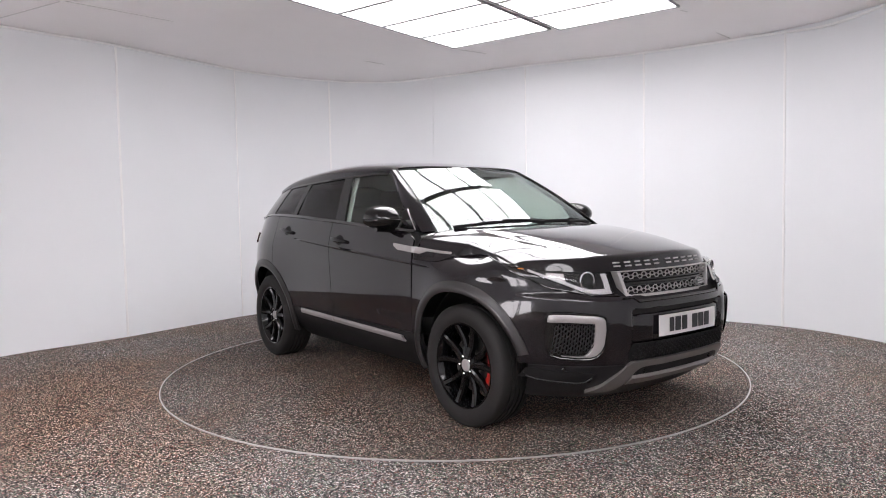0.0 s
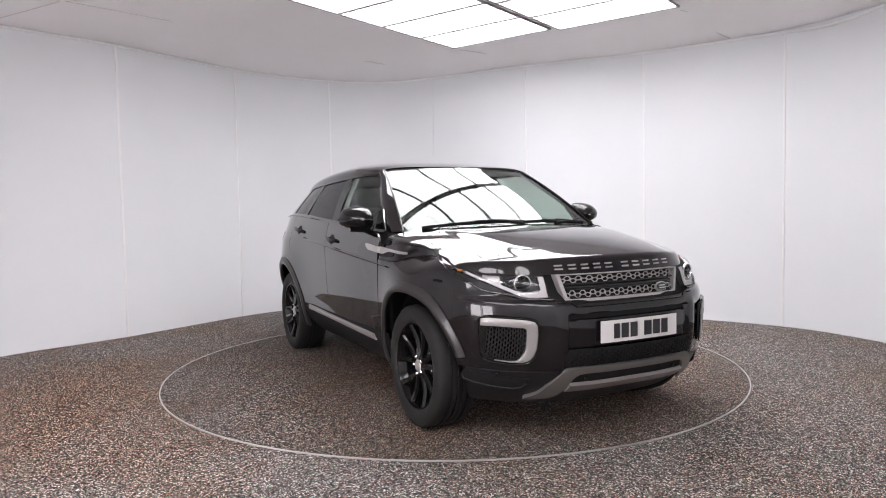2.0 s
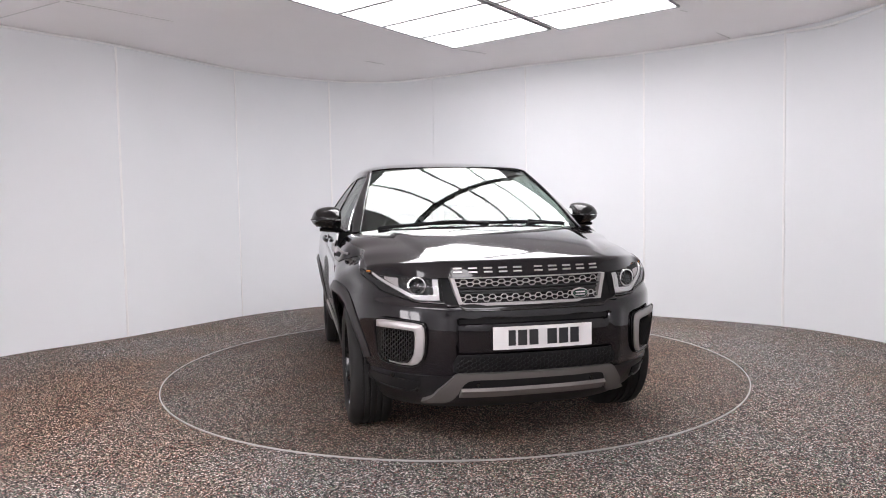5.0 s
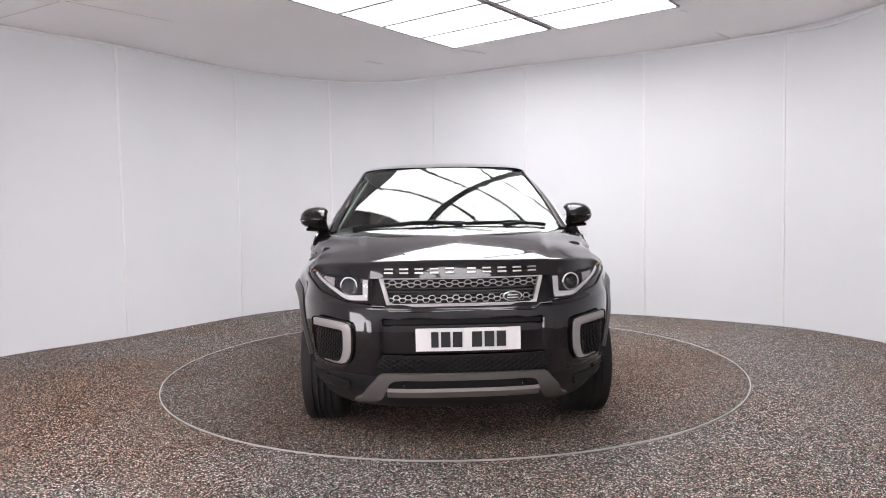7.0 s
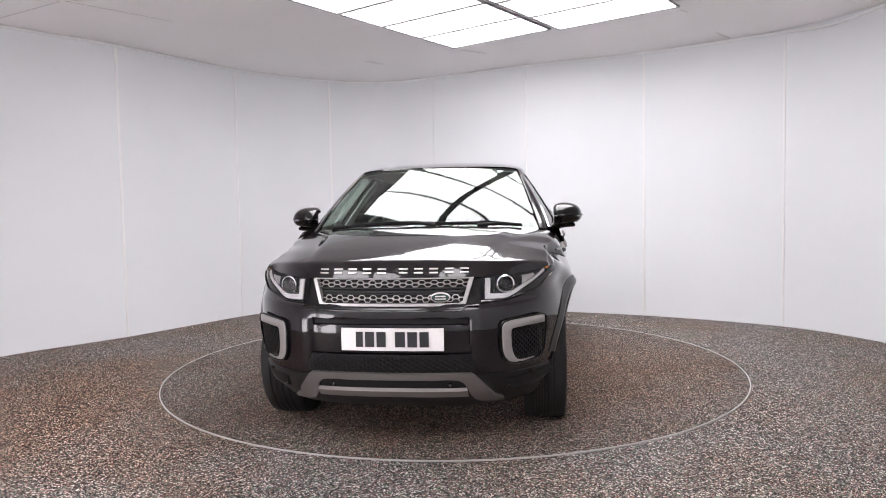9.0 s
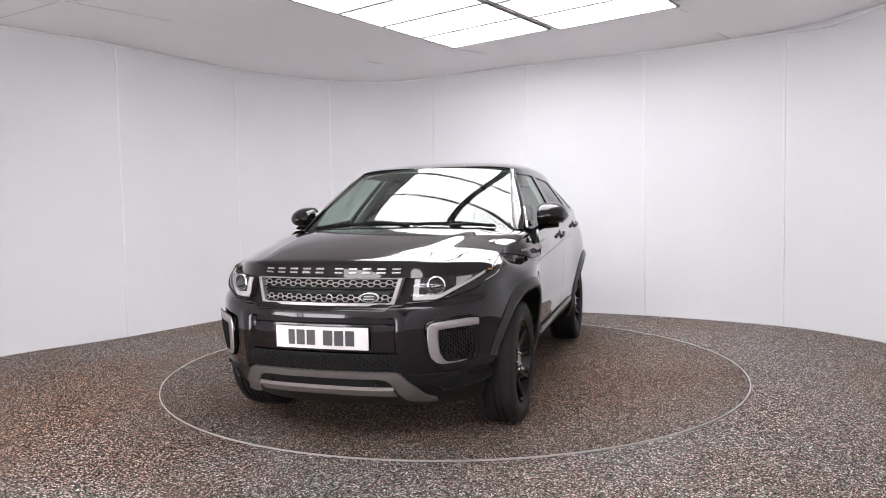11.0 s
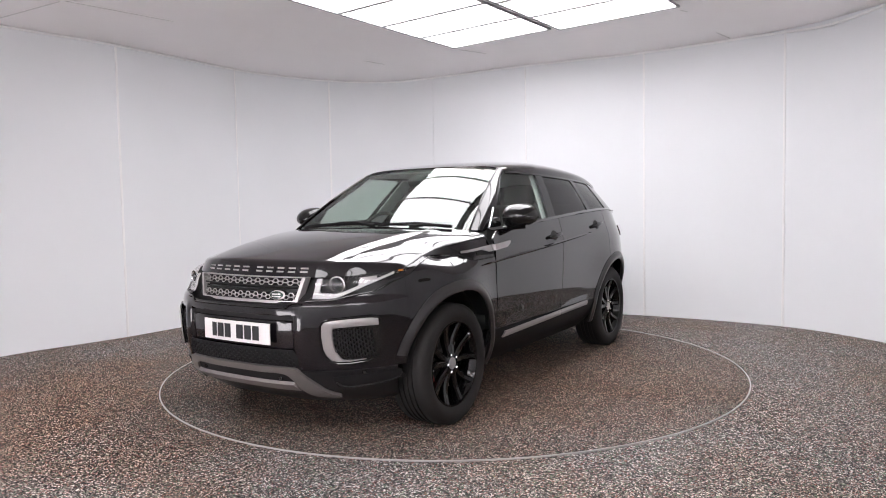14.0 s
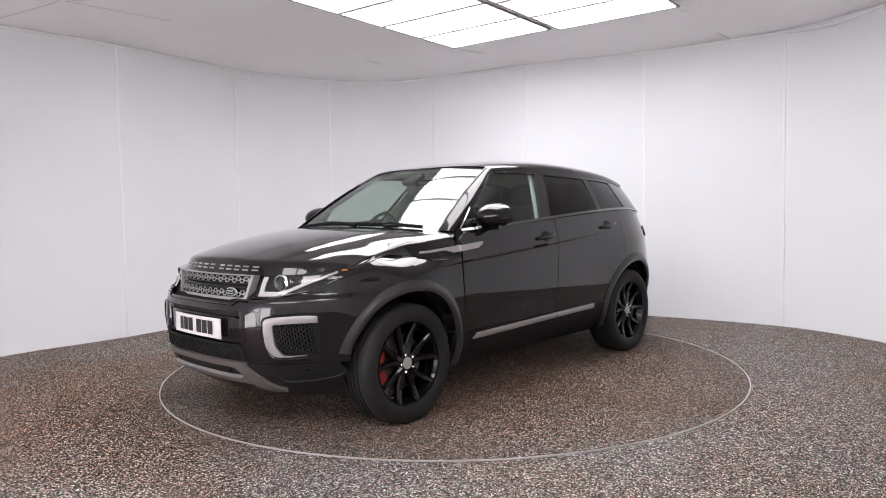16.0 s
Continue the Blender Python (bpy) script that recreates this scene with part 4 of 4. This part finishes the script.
    for yy, zz in ((-0.30, 0.362), (0.30, 0.362), (-0.70, 0.395), (0.70, 0.395)):
        c = fr(yy, zz, 0.012)
        bm = lathe([(0.0, 0.004), (0.008, 0.004), (0.011, 0.001), (0.011, -0.01)], 16)
        bmesh.ops.transform(bm, matrix=Matrix.Translation(c) @ pose(0, 0, 0, 0, 0, -90 + yy * 40), verts=bm.verts)
        part("parking_sensor", bm, M_GLOSS, car)
    for s in (1, -1):
        # fog-lamp pocket with its silver bezel
        def fx(a, b, o, s=s):
            return fr(s * a, b, o)
        outer = [(0.768, 0.681), (0.752, 0.686), (0.70, 0.685), (0.60, 0.677), (0.568, 0.668), (0.559, 0.650), (0.556, 0.60), (0.560, 0.53), (0.570, 0.492), (0.590, 0.466), (0.615, 0.455), (0.66, 0.454), (0.72, 0.461), (0.748, 0.474), (0.762, 0.505), (0.774, 0.60), (0.776, 0.665)]
        cx, cz = 0.667, 0.572
        def grown(k, dz=0.0):
            return [(cx + (a - cx) * k, cz + (b - cz) * k + dz) for a, b in outer]
        part("lamp_pocket", prism(grown(1.03), lambda a, b, d, s=s: fr(s * a, b, 0.003 - d), 0.004), M_GLOSS, car)
        # silver across the top and down the inner side, thinning to nothing along the bottom
        run_out = [(0.772, 0.680), (0.752, 0.685), (0.70, 0.684), (0.60, 0.676), (0.572, 0.668), (0.561, 0.650), (0.558, 0.60), (0.562, 0.53), (0.572, 0.494), (0.590, 0.470), (0.615, 0.460), (0.66, 0.459), (0.715, 0.466)]
        run_in = [(0.772, 0.645), (0.752, 0.645), (0.70, 0.644), (0.62, 0.638), (0.612, 0.636), (0.606, 0.630), (0.604, 0.60), (0.606, 0.54), (0.613, 0.507), (0.622, 0.482), (0.634, 0.469), (0.665, 0.466), (0.715, 0.470)]
        part("lamp_bezel", strip_frame(fx, run_in, run_out, 0.012, 0.006), M_BEZEL, car, "satin silver bezel over the lower lamp pocket")
        part("pocket_mesh", mesh_band(lambda a, b, o, s=s: fr(s * a, b, 0.006 + o), 0.605, 0.768, 0.472, 0.640, 8, 12, 0.005, 0.003, lambda a, b: b > 0.478 + max(0, 0.66 - a) * 0.5 and b < 0.634 and a < 0.756 and a > 0.612), M_BLACK, car, "black honeycomb mesh")
        part("pocket_edge", tube([fr(s * a, b, 0.006) for a, b in grown(1.05)], 0.0045, 6, True), M_GLOSS, car)
        part("side_intake", sheet(lambda u, v, s=s: fr(s * lerp(0.58, 0.80, u), lerp(0.315, 0.372, v) + 0.02 * u, 0.014), 10, 4, 0.006), M_BLACK, car)
        part("intake_lip", tube([fr(s * a, b, 0.017) for a, b in ((0.585, 0.345), (0.60, 0.322), (0.63, 0.314), (0.70, 0.320), (0.76, 0.329), (0.79, 0.345), (0.80, 0.372))], 0.004, 8), M_CLAD, car)
        build_headlamp(car, s)


def build_headlamp(car, s):
    lamp = new("headlamp")
    lamp.parent = car
    # upper and lower edge along a run from the grille to the wing tip
    def run(t):
        """Plan angle round the corner for t: 0 inner end, 1 outer tip."""
        return lerp(21.5, 60.5, t)
    UP = curve([(0.0, 0.888), (0.3, 0.894), (0.6, 0.902), (0.85, 0.916), (1.0, 0.932)])
    SUR = curve([(-0.05, 0.770), (0.22, 0.779), (0.43, 0.800), (0.64, 0.820), (0.77, 0.856), (0.95, 0.890), (1.05, 0.925)])
    LOW = curve([(0.0, 0.783), (0.14, 0.781), (0.26, 0.786), (0.415, 0.820), (0.585, 0.856), (0.80, 0.898), (0.94, 0.924), (1.0, 0.931)])
    low_raw = LOW
    LOW = lambda t: min(low_raw(t), UP(t) - 0.004)
    sur_raw = SUR
    SUR = lambda t: min(sur_raw(t), LOW(min(t, 1.0)) - 0.006)
    def pt(t, z, out):
        return wrap(run(t), z, s, out)
    part("lamp_housing", sheet(lambda u, v: pt(u, lerp(LOW(u), UP(u), v), -0.030 + 0.02 * u), 30, 6, 0.006), M_BLACK, lamp)
    part("lens", sheet(lambda u, v: pt(u, lerp(LOW(u) - 0.002, UP(u), v), 0.006), 36, 8, 0.003), M_LENS, lamp, "clear lamp lens").visible_shadow = False
    # the L-shaped light guide along the inner and lower edge
    def guide(u, v):
        t = lerp(0.015, 0.80, u)
        low = LOW(t) + 0.003
        th = lerp(0.025, 0.011, u)
        return pt(t, low + th * v, 0.001 - 0.008 * u)
    part("light_guide", sheet(guide, 30, 3, 0.008), M_DRL, lamp, "pale L-shaped daytime light strip")
    part("light_guide", sheet(lambda u, v: pt(lerp(0.012, 0.060, v), lerp(0.806, 0.884, u), 0.001), 6, 3, 0.008), M_DRL, lamp)
    # projector
    c = pt(0.235, 0.852, -0.022)
    def at(profile):
        bm = lathe(profile, 32)
        face = Matrix.Translation(c) @ pose(0, 0, 0, 0, 0, -90 + s * 14)
        bmesh.ops.transform(bm, matrix=face, verts=bm.verts)
        return bm
    part("projector_ring", at([(0.036, 0.0), (0.046, 0.012), (0.046, 0.020), (0.040, 0.022), (0.034, 0.008)]), M_CHROME, lamp, "chrome projector ring")
    part("projector_lens", at([(0.0, 0.026), (0.014, 0.024), (0.026, 0.017), (0.034, 0.004)]), M_GLOSS, lamp)
    part("side_reflector", sheet(lambda u, v: pt(lerp(0.44, 0.62, u), lerp(LOW(lerp(0.44, 0.62, u)) + 0.018, UP(lerp(0.44, 0.62, u)) - 0.010, v), -0.014), 8, 4, 0.004), M_SILVER, lamp)
    part("indicator", sheet(lambda u, v: pt(lerp(0.84, 0.92, u), lerp(0.912, 0.918, v), -0.002), 4, 2, 0.004), M_AMBER, lamp, "amber reflector")
    part("lamp_edge", tube([pt(t, SUR(t) + 0.001, 0.004) for t in [lerp(-0.02, 0.98, k / 30) for k in range(31)]], 0.004, 8), M_GLOSS, lamp)
    # gloss black brow below the lamp, running out to the wing
    part("lamp_surround", sheet(lambda u, v: pt(u * 1.03 - 0.02, lerp(SUR(u * 1.03 - 0.02) + 0.002, LOW(min(u, 1.0)) - 0.003, v), 0.001), 40, 4, 0.006), M_GLOSS, lamp)


def build_interior(car):
    part("cabin_floor", box(2.6, 1.5, 0.04, pose(-0.35, 0, 0.42), 0.01), M_BLACK, car)
    # dashboard
    def dash(u, v):
        y = lerp(-0.74, 0.74, u)
        prof = [(1.00, 1.085), (0.80, 1.085), (0.62, 1.080), (0.50, 1.055), (0.44, 1.00), (0.46, 0.90), (0.52, 0.70), (0.60, 0.50)]
        k = v * 7
        i = min(int(k), 6)
        x, z = (lerp(prof[i][j], prof[i + 1][j], k - i) for j in (0, 1))
        z += 0.030 * math.exp(-((y + 0.37) / 0.20) ** 2) * math.exp(-((v - 0.35) / 0.18) ** 2)
        return Vector((x - 0.05 * (y / 0.74) ** 2, y, z))
    part("dashboard", sheet(dash, 40, 28, 0.01), M_DASH, car)
    # steering wheel on the right-hand side
    sw = new("steering_wheel")
    sw.parent = car
    sw.matrix_basis = pose(0.42, -0.37, 1.045, 0, -22, 0)
    part("wheel_rim", tube([(0, 0.185 * math.cos(a), 0.185 * math.sin(a)) for a in [k * math.tau / 40 for k in range(40)]], 0.015, 10, True), M_SEAT, sw)
    part("wheel_boss", box(0.05, 0.16, 0.13, pose(0.02, 0, 0), 0.03), M_DASH, sw)
    for a in (0, 180, 270):
        part("wheel_spoke", box(0.018, 0.11, 0.034, pose(0.008, 0.12 * math.cos(radians(a)), 0.12 * math.sin(radians(a)), a, 0, 0), 0.006), M_DASH, sw)
    # seats
    for x, y in ((-0.18, 0.37), (-0.18, -0.37), (-1.02, 0.40), (-1.02, -0.40)):
        seat = new("seat")
        seat.parent = car
        seat.matrix_basis = pose(x, y, 0)
        part("cushion", box(0.52, 0.52, 0.18, pose(0.05, 0, 0.64, 0, -6), 0.06, 3), M_SEAT, seat)
        part("seat_back", box(0.16, 0.50, 0.64, pose(-0.25, 0, 0.95, 0, -16), 0.06, 3), M_SEAT, seat)
        part("headrest", box(0.11, 0.27, 0.19, pose(-0.36, 0, 1.335, 0, -10), 0.045, 3), M_SEAT, seat)
        for q in (-0.06, 0.06):
            part("headrest_post", tube([(-0.335, q, 1.16), (-0.352, q, 1.28)], 0.006, 8), M_CHROME, seat)
    # headlining and pale pillar trims
    part("headlining", sheet(lambda u, v: roof_point(lerp(0.03, 0.95, u), lerp(-0.86, 0.86, v)) + Vector((0, 0, -0.035)), 20, 16, 0.006), M_LIGHTTRIM, car)
    for s in (1, -1):
        part("pillar_trim", quad(lambda x, z: gh(x, z, s, -0.045), (0.00, 1.10), (-0.19, 1.10), (-0.40, 1.49), (-0.23, 1.49), 3, 8, 0.01), M_LIGHTTRIM, car)
        part("seat_belt", sheet(lambda u, v: gh(lerp(-0.165, -0.29, u) + lerp(0.0, 0.03, v), lerp(1.12, 1.42, u), s, -0.07), 8, 1, 0.003), M_LIGHTTRIM, car)
        part("door_trim", sheet(lambda u, v: Vector((lerp(0.80, -1.3, u), s * 0.80, lerp(0.45, 1.10, v))), 12, 4, 0.02), M_DASH, car)
    # mirror and its sensor pod behind the screen
    im = new("interior_mirror")
    im.parent = car
    im.matrix_basis = pose(0.36, 0, 1.41)
    part("mirror_shell", box(0.035, 0.25, 0.075, pose(-0.02, 0, -0.02, 0, 10), 0.015), M_BLACK, im)
    part("sensor_pod", box(0.15, 0.13, 0.05, pose(0.04, 0, 0.055, 0, 26), 0.02), M_BLACK, im)
    part("mirror_stalk", tube([(0.0, 0, 0.0), (0.03, 0, 0.06)], 0.012, 8), M_BLACK, im)
    # wipers
    for a, b in (((0.995, -0.66, 0), (0.93, 0.10, 0)), ((1.0, 0.10, 0), (0.90, 0.66, 0))):
        w = new("wiper")
        w.parent = car
        pts = []
        for k in range(9):
            t = k / 8
            y = lerp(a[1], b[1], t)
            p = windscreen_point(y / 0.785, 0.000 + 0.012 * math.sin(math.pi * t) + 0.010 * t, 0.016)
            pts.append(p)
        part("blade", tube(pts, 0.008, 6, flat=1.6), M_BLACK, w)
        hub = windscreen_point((b[1] - 0.02 if b[1] < 0.5 else b[1] - 0.30) / 0.785, -0.02, 0.02)
        part("wiper_arm", tube([hub, pts[6] + Vector((0.01, 0, 0.006)), pts[4] + Vector((0.005, 0, 0.010))], [0.014, 0.010, 0.008], 8), M_BLACK, w)


car = build_car()


def motions():
    """The turntable goes round at a steady five degrees a second, and the car with it."""
    rows, disc = [], []
    for k in range(17):
        a = -52.15 - 5.0 * k
        at = pose(0, 0, 0, 0, 0, a) @ Vector((-0.0466, -0.053, 0.020))
        rows.append((float(k), pose(at.x, at.y, at.z, 0, 0, a)))
        disc.append((float(k), pose(AXIS.x, AXIS.y, 0, 0, 0, a)))
    walk(car, rows)
    walk(turntable, disc)


motions()
